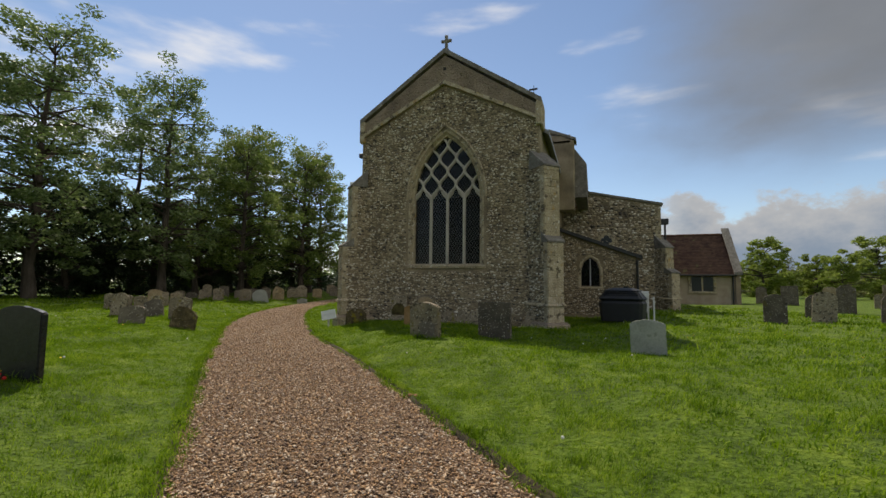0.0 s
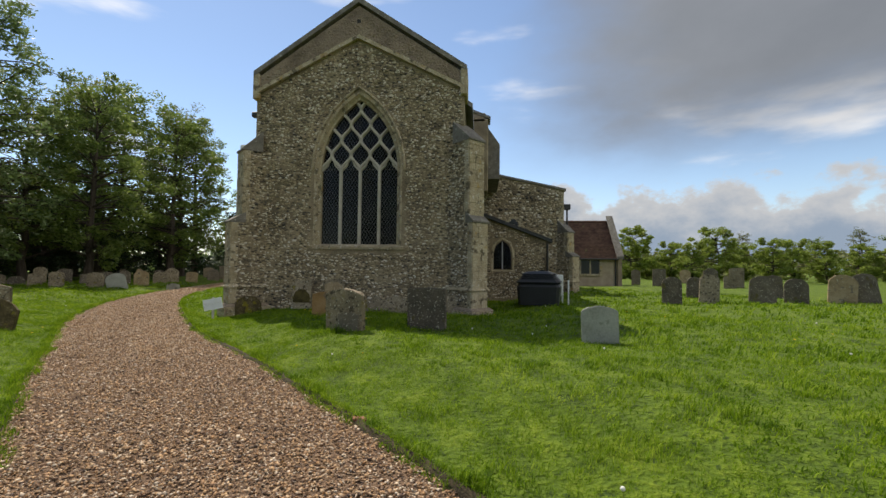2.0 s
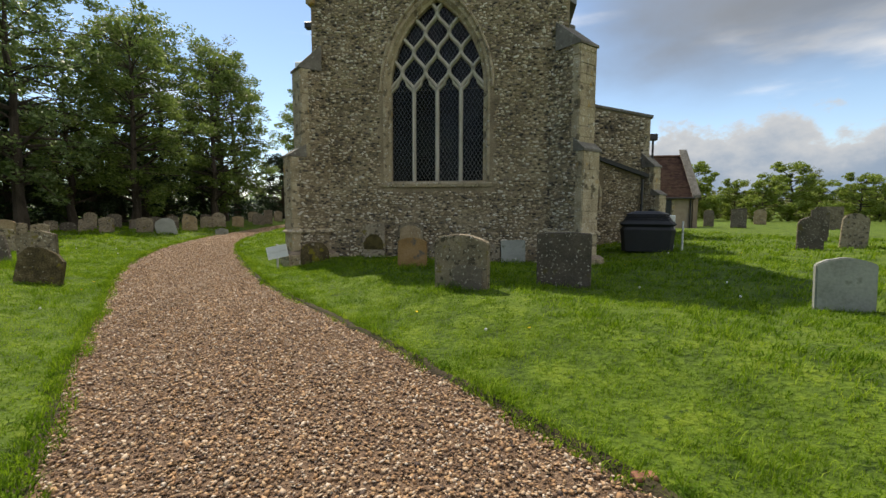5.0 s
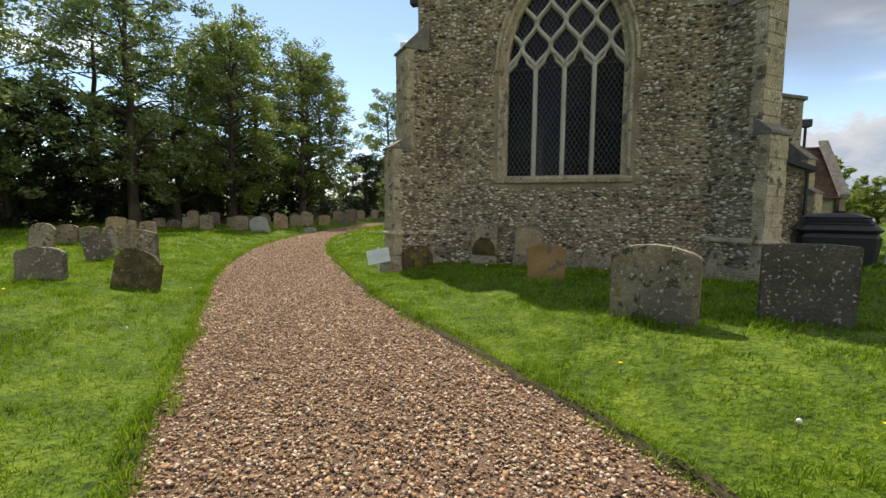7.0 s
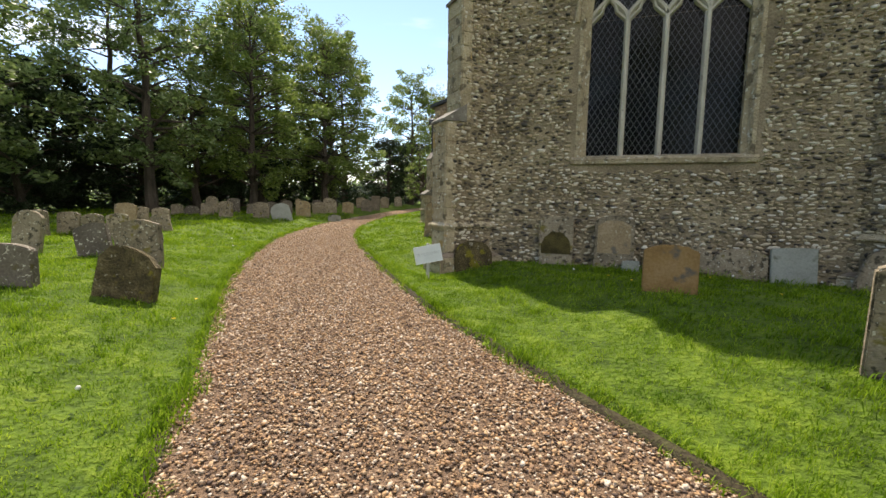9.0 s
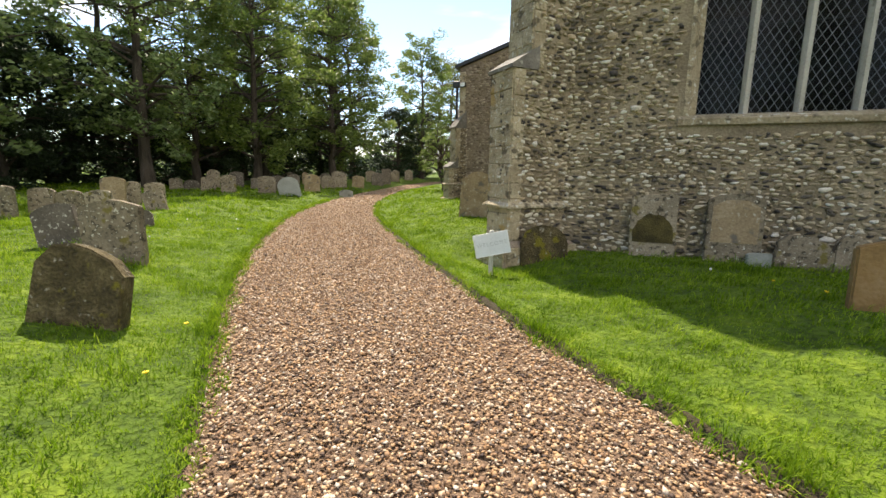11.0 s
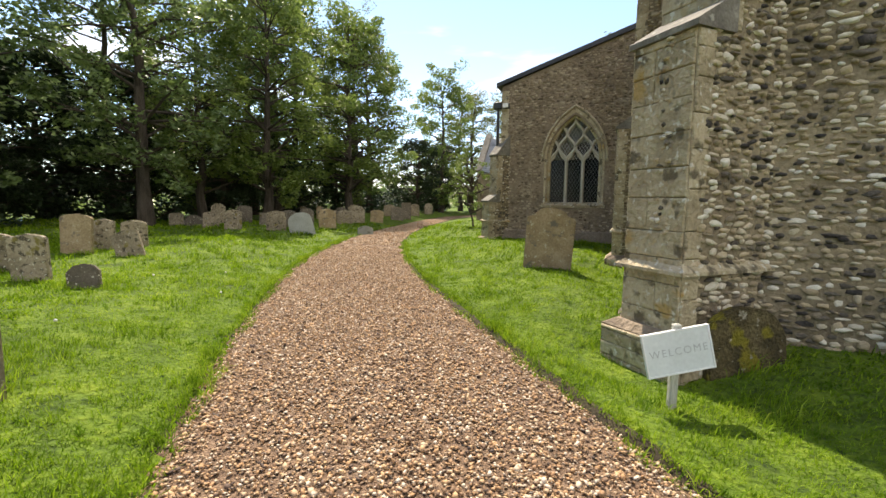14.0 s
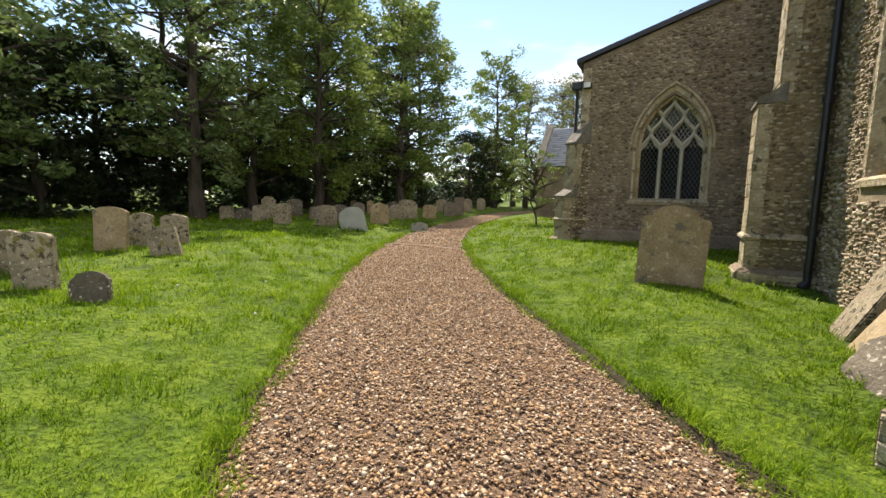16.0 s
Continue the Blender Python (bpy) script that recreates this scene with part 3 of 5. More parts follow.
W_SILL, W_SPRING, W_A, W_RISE = 2.2, 4.62, 1.26, 2.28


def in_window(u, v, cu, sill, spring, a, rise, pad):
    return abs(u - cu) < arch_half(v - spring, a + pad, rise + pad * 1.5) and sill - pad < v < spring + rise + pad * 1.6


def gable_line(u, low, high):
    return high - (high - low) * abs(u - MID) / (MID - CX0)


def build_chancel():
    g = part("gable_wall", bm_prism(bmesh.new(), [EAST.at(u, v) for u, v in ((CX0, -0.3), (CX1, -0.3), (CX1, 7.0), (CX1, 7.55), (MID, 9.85), (CX0, 7.55), (CX0, 7.0))], Vector((0, 0.7, 0)), [[EAST.at(u, v) for u, v in arch_outline(MID + 0.05, W_SILL - 0.1, W_SPRING, W_A + 0.13, W_RISE + 0.2)]]), M_MORTAR, church, "flint rubble gable wall")
    inside = lambda u, v: CX0 + 0.05 < u < CX1 - 0.05 and v < gable_line(u, 6.95, 8.68) and not in_window(u, v, MID + 0.05, W_SILL, W_SPRING, W_A, W_RISE, 0.26) and not (u < -6.3 and v < 1.32)
    flints(EAST, CX0, CX1, 0.05, 8.7, inside, 11, g)
    # upper band of paler rubble between string course and coping
    up = lambda u, v: gable_line(u, 7.12, 8.86) < v < gable_line(u, 7.42, 9.7) and CX0 + 0.05 < u < CX1 - 0.05
    part("upper_gable", bm_prism(bmesh.new(), [EAST.at(u, v, 0.05) for u, v in ((CX0 - 0.03, 7.0), (MID, 8.78), (CX1 + 0.03, 7.0), (CX1 + 0.03, 7.55), (MID, 9.85), (CX0 - 0.03, 7.55))], Vector((0, 0.06, 0))), M_RENDERED, g, "weathered rubble parapet")
    fl = flints(Plane((0, GY - 0.05, 0), (1, 0, 0), (0, -1, 0)), CX0, CX1, 7.05, 9.7, up, 12, g, h=0.09, proud=0.012, skip=0.25)
    fl.data.materials[0] = M_RENDERED
    # string course and coping
    for lo, hi, w, d, nm, m in ((7.0, 8.76, 0.13, 0.13, "string_course", M_ASHLAR), (7.62, 9.93, 0.17, 0.95, "coping", M_COPING)):
        for s in (-1, 1):
            x = CX0 - 0.08 if s < 0 else CX1 + 0.08
            bm_ = bmesh.new()
            pts = [EAST.at(x, lo), EAST.at(MID, hi), EAST.at(MID, hi + w), EAST.at(x, lo + w)]
            bm_prism(bm_, [p + Vector((0, -0.13, 0)) for p in pts], Vector((0, d, 0)))
            part(nm, bm_, m, g)
    for x0, x1 in ((CX0 - 0.1, CX0 + 0.12), (CX1 - 0.12, CX1 + 0.1)):
        part("kneeler", box((x0, GY - 0.12, 6.88), (x1, GY + 0.8, 7.72), 0.03), M_ASHLAR, g)
    # near-black box stands for the shade in the opening
    part("vent", box((MID - 0.06, GY - 0.056, 9.28), (MID + 0.06, GY - 0.02, 9.40)), M_INSIDE_SHADE, g)
    # cross
    bm = bm_box(bmesh.new(), (-0.12, -0.10, 0), (0.12, 0.10, 0.12), 0.02)
    bm_box(bm, (-0.055, -0.05, 0.1), (0.055, 0.05, 0.68), 0.02)
    bm_box(bm, (-0.20, -0.048, 0.40), (0.20, 0.048, 0.51), 0.02)
    c = part("cross", bm, M_COPING, g, "plain stone gable cross")
    c.location = (MID, GY + 0.1, 10.02)
    # plinth string along the gable base
    # side walls, floor and end wall coloured near-black as the shade inside, roof
    NORTH = Plane((CX0, 0, 0), (0, 1, 0), (-1, 0, 0))
    n_open = arch_outline(17.45, 1.75, 3.9, 0.95, 1.5)
    n = part("north_wall", bm_prism(bmesh.new(), [NORTH.at(u, v) for u, v in ((GY + 0.7, -0.3), (24.6, -0.3), (24.6, 6.9), (GY + 0.7, 6.9))], Vector((0.65, 0, 0)), [[NORTH.at(u, v) for u, v in n_open]]), M_MORTAR, church, "flint rubble side wall")
    flints(NORTH, GY + 0.02, 20.0, 0.1, 6.8, lambda u, v: not in_window(u, v, 17.45, 1.75, 3.9, 0.85, 1.4, 0.26), 13, n, M_FLINT_TAN)
    tracery_window("window", NORTH, 17.45, 1.8, 3.9, 0.85, 1.4, 2, 0.48, n, label="two-light limestone tracery window")
    part("return_wall", box((CX0, GY + 0.001, -0.3), (CX0 + 0.02, GY + 0.7, 7.0)), M_MORTAR, g)
    part("south_wall", box((CX1 - 0.65, GY + 0.7, -0.3), (CX1, 40, 6.9)), M_MORTAR, church)
    for s, x in ((-1, CX0), (1, CX1)):
        bm_ = bm_prism(bmesh.new(), [Vector(p) for p in ((x + s * 0.25, GY + 0.72, 6.75), (MID, GY + 0.72, 9.25), (MID, GY + 0.72, 9.4), (x + s * 0.25, GY + 0.72, 6.9))], Vector((0, 24, 0)))
        part("chancel_roof", bm_, M_LEAD, church)
    part("chancel_floor", box((CX0 + 0.65, GY + 0.7, -0.1), (CX1 - 0.65, 38, 0.1)), M_INSIDE_SHADE, church)
    # unseen end wall, raised to keep sky from showing through the windows
    part("back_wall", box((CX0 + 0.65, 38, -0.1), (CX1 - 0.65, 38.5, 9.6)), M_INSIDE_SHADE, church)
    tracery_window("window", EAST, MID + 0.05, W_SILL, W_SPRING, W_A, W_RISE, 4, 0.49, g, 0.105, label="four-light limestone window with net tracery")


build_chancel()


def ashlar_face(plane, u0, u1, v0, v1, parent, seed, h=0.26, mat=None, proud=0.02):
    """Dressed blocks with open joints on a face."""
    rng = random.Random(seed)
    v, odd = v0, 0
    while v < v1 - 0.02:
        hh = min(rng.uniform(0.8, 1.25) * h, v1 - v)
        cuts = [u0, u1] if u1 - u0 < 0.45 or rng.random() < 0.35 else [u0, u0 + (u1 - u0) * rng.choice((0.38, 0.6)), u1]
        for a, b in zip(cuts, cuts[1:]):
            bm = bmesh.new()
            p = proud * rng.uniform(0.75, 1.2)
            pts = [(a + 0.003, v + 0.003), (b - 0.003, v + 0.003), (b - 0.003, v + hh - 0.003), (a + 0.003, v + hh - 0.003)]
            pts = [(x + rng.uniform(-0.004, 0.004), y + rng.uniform(-0.004, 0.004)) for x, y in pts]
            r0 = [bm.verts.new(plane.at(x, y, -0.03)) for x, y in pts]
            r1 = [bm.verts.new(plane.at(x, y, p - 0.008)) for x, y in pts]
            cx, cy = sum(q[0] for q in pts) / 4, sum(q[1] for q in pts) / 4
            r2 = [bm.verts.new(plane.at(x + 0.009 * (1 if x < cx else -1), y + 0.009 * (1 if y < cy else -1), p)) for x, y in pts]
            for s0, s1 in ((r0, r1), (r1, r2)):
                for k in range(4):
                    bm.faces.new((s0[k], s0[(k + 1) % 4], s1[(k + 1) % 4], s1[k]))
            bm.faces.new(r2)
            bmesh.ops.recalc_face_normals(bm, faces=bm.faces)
            part("block", bm, mat or M_ASHLAR, parent)
        v += hh
        odd += 1


def buttress(corner, yaw, width, stages, seed, base=True, flint_front=False, stone=None):
    """A stepped buttress that projects along its local -y. stages: (projection, z0, z1) from below; each ends in a sloping cap."""
    b = thing("buttress", "stepped flint and limestone buttress", "")
    b.parent = church
    T = Matrix.Translation((*corner, 0)) @ Matrix.Rotation(radians(yaw), 4, "Z")
    R = T.to_3x3()
    hw = width / 2
    for i, (pr, z0, z1) in enumerate(stages):
        nxt = stages[i + 1][0] if i + 1 < len(stages) else 0.0
        bm = bmesh.new()
        bm_prism(bm, [Vector((-hw, 0.5, z0)), Vector((-hw, -pr, z0)), Vector((-hw, -pr, z1)), Vector((-hw, 0.5, z1))], Vector((width, 0, 0)))
        bm.transform(T)
        part("stage", bm, M_MORTAR, b)
        # weathered cap
        rise = 0.30 if nxt else 0.65
        bm = bmesh.new()
        bm_prism(bm, [Vector((-hw - 0.04, -pr - 0.05, z1 - 0.03)), Vector((-hw - 0.04, -pr - 0.05, z1 + 0.02)), Vector((-hw - 0.04, -nxt + 0.1, z1 + rise)), Vector((-hw - 0.04, -nxt + 0.1, z1 - 0.03))], Vector((width + 0.08, 0, 0)))
        bm.transform(T)
        part("cap", bm, M_COPING, b)
        front = Plane(T @ Vector((0, -pr, 0)), R @ Vector((1, 0, 0)), R @ Vector((0, -1, 0)))
        if flint_front:
            flints(front, -hw + 0.14, hw, max(z0, 0.1), z1 - 0.05, lambda u, v: True, seed + 31 + i, b, stone)
            ashlar_face(front, -hw, -hw + 0.16, max(z0, 0.0), z1 - 0.03, b, seed + i)
        else:
            ashlar_face(front, -hw, hw, max(z0, 0.0), z1 - 0.03, b, seed + i)
        for s in (-1, 1):
            side = Plane(T @ Vector((s * hw, 0, 0)), R @ Vector((0, -1, 0)), R @ Vector((s, 0, 0)))
            ashlar_face(side, pr - 0.20, pr, max(z0, 0.0), z1 - 0.03, b, seed + 5 + i + s, 0.28)
            flints(side, -0.4, pr - 0.2, max(z0, 0.05), z1 - 0.05, lambda u, v: True, seed + 9 + i + s, b, stone)
    if base:
        pr = stages[0][0]
        for z0, z1, o in ((0.86, 0.96, 0.07), (-0.3, 0.36, 0.13)):
            bm = bmesh.new()
            pf = [Vector((-hw - o, 0.4, z0)), Vector((hw + o, 0.4, z0)), Vector((hw + o, -pr - o, z0)), Vector((-hw - o, -pr - o, z0))]
            bm_prism(bm, pf, Vector((0, 0, z1 - z0)))
            es = [e for e in bm.edges if all(abs(v.co.z - z1) < 1e-4 for v in e.verts)]
            bmesh.ops.bevel(bm, geom=es, offset=min(0.07, (z1 - z0) * 0.7), segments=1, affect="EDGES")
            bm.transform(T)
            part("plinth", bm, M_ASHLAR if z0 > 0 else M_RENDERED, b)
        for origin, across, out, half in (((0, -pr - 0.13, 0), (1, 0, 0), (0, -1, 0), hw + 0.12), ((hw + 0.13, -pr / 2 + 0.2, 0), (0, 1, 0), (1, 0, 0), pr / 2 + 0.3), ((-hw - 0.13, -pr / 2 + 0.2, 0), (0, 1, 0), (-1, 0, 0), pr / 2 + 0.3)):
            face = Plane(T @ Vector(origin), R @ Vector(across), R @ Vector(out))
            ashlar_face(face, -half, half, -0.15, 0.28, b, seed + 60, 0.14)
    return b


nb = buttress((CX0 + 0.02, GY + 0.02), -45, 0.62, [(0.76, -0.2, 2.88), (0.46, 2.88, 5.15)], 21)
# decayed strip of flint filling down the front of the north-east buttress
DIAG = math.sqrt(0.5)
SCAR = Plane((CX0 + 0.02 - DIAG * 0.775, GY + 0.02 - DIAG * 0.775, 0), (DIAG, -DIAG, 0), (-DIAG, -DIAG, 0))
flints(SCAR, -0.06, 0.15, 1.15, 2.8, lambda u, v: abs(u - 0.05 - 0.035 * math.sin(v * 7)) < 0.05 + 0.03 * math.sin(v * 11), 71, nb, h=0.045, lmin=0.018, lmax=0.045, proud=0.018, skip=0.25)
buttress((CX1 - 0.02, GY + 0.02), 45, 0.62, [(0.76, -0.2, 2.88), (0.60, 2.88, 5.35)], 22)

# stepped buttress at the chancel's west end, with the downpipe beside it
b2 = buttress((CX0, 20.3), -90, 0.6, [(0.98, -0.2, 3.1), (0.72, 3.1, 6.2)], 23, stone=M_FLINT_TAN)
bm = bm_tube(bmesh.new(), [(CX0 - 0.14, 19.85, 0.15), (CX0 - 0.14, 19.85, 6.9)], 0.055, 10)
for z in (0.95, 3.0, 5.0):
    bm_tube(bm, [(CX0 - 0.14, 19.85, z), (CX0 - 0.14, 19.85, z + 0.1)], 0.075, 10)
bm_tube(bm, [(CX0 - 0.14, 19.85, 0.18), (CX0 - 0.22, 19.8, 0.10)], 0.07, 10)
pipe = part("drainpipe", bm, M_BLACK, church, "black cast-iron downpipe")

AY = 24.4
AISLE = Plane((0, AY, 0), (1, 0, 0), (0, -1, 0))


def build_north_aisle():
    x0, x1 = -13.1, CX0
    top = lambda u: 5.35 + (u - x0) * 0.33
    hole = arch_outline(-10.7, 1.45, 2.85, 0.86, 1.45)
    w = part("aisle_wall", bm_prism(bmesh.new(), [AISLE.at(u, v) for u, v in ((x0, -0.3), (x1, -0.3), (x1, top(x1)), (x0, top(x0)))], Vector((0, 0.6, 0)), [[AISLE.at(u, v) for u, v in hole]]), M_RENDERED, church, "brown rubble aisle wall")
    f = flints(AISLE, x0, x1, 0.3, 7.0, lambda u, v: v < top(u) - 0.1 and u > x0 + 0.2 and not in_window(u, v, -10.7, 1.5, 2.85, 0.78, 1.4, 0.24), 41, w, h=0.065, lmin=0.035, lmax=0.09, proud=0.018, skip=0.08)
    f.data.materials[0] = M_RUBBLE
    bm = bm_prism(bmesh.new(), [AISLE.at(u, v, 0.10) for u, v in ((x0 - 0.18, top(x0) - 0.02), (x1, top(x1) - 0.02), (x1, top(x1) + 0.13), (x0 - 0.18, top(x0) + 0.11))], Vector((0, 0.8, 0)))
    part("verge", bm, M_BLACK, w, "dark lead verge")
    part("aisle_roof", bm_prism(bmesh.new(), [AISLE.at(u, v, -0.7) for u, v in ((x0 - 0.2, top(x0) - 0.05), (x1, top(x1) - 0.05), (x1, top(x1) + 0.08), (x0 - 0.2, top(x0) + 0.06))], Vector((0, 18, 0))), M_LEAD, church)
    part("aisle_side", box((x0, AY + 0.6, -0.3), (x0 + 0.6, 42, top(x0) - 0.1)), M_RENDERED, church)
    # unseen end, full height so no sky shows through the aisle window
    part("aisle_end", box((x0 + 0.6, 41.5, -0.3), (x1, 42, top(x1))), M_INSIDE_SHADE, church)
    ashlar_face(AISLE, x0, x0 + 0.24, 0.2, top(x0) - 0.15, w, 43, 0.28)
    tracery_window("window", AISLE, -10.7, 1.5, 2.9, 0.78, 1.36, 3, 0.42, w, 0.11, label="three-light limestone window with net tracery")
    # footings
    part("footing", box((x0 - 0.12, AY - 0.14, -0.2), (x1 - 0.5, AY, 0.62), 0.04), M_RENDERED, w)
    # hopper, pipe, floodlight
    bm = bm_box(bmesh.new(), (x0 - 0.32, AY + 0.05, 4.65), (x0 - 0.02, AY + 0.3, 4.9), 0.03)
    bm_tube(bm, [(x0 - 0.17, AY + 0.17, 0.6), (x0 - 0.17, AY + 0.17, 4.7)], 0.05, 8)
    part("drainpipe", bm, M_BLACK, church)
    lamp = part("floodlight", box((x0 + 0.05, AY - 0.16, 4.62), (x0 + 0.27, AY - 0.02, 4.8), 0.02), M_BLACK, church)
    part("lens", box((x0 + 0.07, AY - 0.168, 4.64), (x0 + 0.25, AY - 0.159, 4.78)), M_WHITE, lamp)


M_RUBBLE = material("aisle_rubble", [(0.09, 0.066, 0.042), (0.20, 0.15, 0.10), (0.31, 0.24, 0.165), (0.47, 0.39, 0.28)], 2.5, 0.9, 0.6, 40, island=0.65)
build_north_aisle()
buttress((-13.05, AY + 0.1), -45, 0.5, [(0.62, -0.2, 1.55), (0.34, 1.55, 3.1)], 24)
lamp = part("floodlight", box((-8.62, GY - 0.45, 5.12), (-8.42, GY - 0.33, 5.30), 0.02), M_BLACK, church)
part("lens", box((-8.605, GY - 0.456, 5.135), (-8.435, GY - 0.449, 5.285)), M_WHITE, lamp)


def build_south_side():
    # nave parapet above the chancel
    part("nave_wall", box((CX1 - 6.9, 21.2, 5.5), (-0.85, 21.8, 8.2)), M_MORTAR, church)
    part("nave_corner", box((-1.85, 20.9, 5.0), (-0.8, 21.6, 8.35), 0.04), M_MORTAR, church)
    bm = bm_prism(bmesh.new(), [Vector((-1.95, 20.85, 8.8)), Vector((-0.7, 20.85, 8.3)), Vector((-0.7, 20.85, 8.42)), Vector((-1.95, 20.85, 8.95))], Vector((0, 0.9, 0)))
    part("parapet", bm, M_COPING, church)
    part("nave_pier", box((-1.9, 20.9, 8.2), (-0.95, 21.6, 8.6), 0.02), M_RENDERED, church)
    part("nave_roof", bm_prism(bmesh.new(), [Vector((-0.8, 21.5, 8.1)), Vector((-0.25, 21.5, 7.3)), Vector((-0.25, 21.5, 5.7)), Vector((-0.8, 21.5, 5.7))], Vector((0, 18, 0))), M_COPING, church)
    # south aisle
    SA = Plane((0, 25.1, 0), (1, 0, 0), (0, -1, 0))
    top = lambda u: 6.75 - (u + 1.0) * 0.225
    w = part("south_aisle_wall", bm_prism(bmesh.new(), [SA.at(u, v) for u, v in ((CX1, -0.3), (3.35, -0.3), (3.35, top(3.35)), (CX1, top(CX1)))], Vector((0, 15, 0))), M_MORTAR, church, "flint rubble south aisle")
    flints(SA, CX1, 3.1, 0.3, 6.8, lambda u, v: v < top(u) - 0.08, 51, w, h=0.10, lmin=0.06, lmax=0.13)
    part("coping", bm_prism(bmesh.new(), [SA.at(u, v, 0.08) for u, v in ((CX1, top(CX1)), (3.45, top(3.45)), (3.45, top(3.45) + 0.12), (CX1, top(CX1) + 0.12))], Vector((0, 0.6, 0))), M_COPING, w)
    ashlar_face(SA, 3.07, 3.35, 0.3, top(3.35) - 0.1, w, 53, 0.3)
    q = [(0.65 + 0.34 * math.cos(a), 3.95 + 0.34 * math.sin(a)) for a in [math.pi * k / 8 for k in range(16)]]
    fr = [(u + 0.1 * (u - 0.65) / 0.34, v + 0.1 * (v - 3.95) / 0.34) for u, v in q]
    wn = part("quatrefoil_window", bm_prism(bmesh.new(), [SA.at(u, v, 0.03) for u, v in fr], Vector((0, 0.06, 0))), M_ASHLAR, w)
    for du, dv in ((0.15, 0), (-0.15, 0), (0, 0.15), (0, -0.15)):
        part("pane", bm_prism(bmesh.new(), [SA.at(0.65 + du + 0.14 * math.cos(math.pi * k / 6), 3.95 + dv + 0.14 * math.sin(math.pi * k / 6), 0.036 + 0.001 * (du > 0) + 0.002 * (dv > 0) + 0.003 * (dv < 0)) for k in range(12)], Vector((0, 0.02, 0))), M_SLATE_DARK, wn)
    # buttress on the aisle's corner, hopper and pipe
    buttress((3.3, 25.2), 45, 0.6, [(0.8, -0.2, 2.2), (0.5, 2.2, 3.5)], 54)
    bm = bm_box(bmesh.new(), (3.32, 25.15, 4.75), (3.72, 25.45, 5.05), 0.03)
    bm_tube(bm, [(3.55, 25.3, 2.4), (3.55, 25.3, 4.8)], 0.05, 8)
    part("drainpipe", bm, M_BLACK, church)
    # low lean-to vestry
    VP = Plane((0, 20.3, 0), (1, 0, 0), (0, -1, 0))
    vt = lambda u: 3.75 - (u + 0.95) * 0.385
    hole = [(-0.55, 1.5), (-0.55, 2.2), (-0.42, 2.55), (-0.16, 2.75), (0.10, 2.55), (0.23, 2.2), (0.23, 1.5)]
    v = part("vestry_wall", bm_prism(bmesh.new(), [VP.at(u, z) for u, z in ((CX1, -0.3), (1.7, -0.3), (1.7, vt(1.7)), (CX1, vt(CX1)))], Vector((0, 0.45, 0)), [[VP.at(u, z) for u, z in hole]]), M_MORTAR, church, "flint lean-to vestry wall")
    flints(VP, CX1, 1.6, 0.25, 4, lambda u, z: z < vt(u) - 0.08 and not (-0.72 < u < 0.4 and 1.35 < z < 2.85), 55, v)
    bm = bmesh.new()
    bm_bar(bm, [VP.at(u, z, 0.03) for u, z in [(-0.62, 1.42)] + [(u * 1.0 + (-0.07 if u < -0.16 else 0.07 if u > -0.16 else 0), z + (0.08 if z > 2.3 else 0)) for u, z in hole[1:-1]] + [(0.30, 1.42)]], 0.16, VP.n, 0.2)
    bm_bar(bm, [VP.at(-0.7, 1.42, 0.04), VP.at(0.38, 1.42, 0.04)], 0.14, VP.n, 0.3)
    wn = part("vestry_window", bm, M_ASHLAR, v, "small pointed leaded window")
    part("pane", bm_prism(bmesh.new(), [VP.at(u, z, -0.16) for u, z in hole], Vector((0, 0.01, 0))), M_GLASS, wn)
    part("mullion", bm_bar(bmesh.new(), [VP.at(-0.16, 1.5, -0.1), VP.at(-0.16, 2.7, -0.1)], 0.05, VP.n, 0.05), M_WIRE, wn)
    part("vestry_side", box((1.3, 20.75, -0.3), (1.7, 25.1, vt(1.7) - 0.02)), M_MORTAR, church)
    part("vestry_roof", bm_prism(bmesh.new(), [VP.at(u, z, 0.15) for u, z in ((CX1, vt(CX1) + 0.01), (1.95, vt(1.95) + 0.01), (1.95, vt(1.95) + 0.16), (CX1, vt(CX1) + 0.16))], Vector((0, 4.9, 0))), M_BLACK, v, "dark lean-to roof")
    part("drainpipe", bm_tube(bmesh.new(), [(1.74, 20.2, 0.3), (1.74, 20.2, 2.6)], 0.05, 8), M_BLACK, v)


build_south_side()
bm = bm_tube(bmesh.new(), [(-3.27, 26, 9.0), (-3.27, 26, 12.6)], [0.45, 0.03], 8)
sp = part("spirelet", bm, M_LEAD, church, "small lead spirelet")
part("weather_vane", bm_box(bm_tube(bmesh.new(), [(-3.27, 26, 12.5), (-3.27, 26, 13.6)], 0.02, 6), (-3.55, 25.99, 13.3), (-3.05, 26.01, 13.42)), M_BLACK, sp)
part("bracket", box((CX0 - 0.35, GY + 0.3, 6.45), (CX0, GY + 0.5, 6.62), 0.02), M_BLACK, church, "black gutter end")


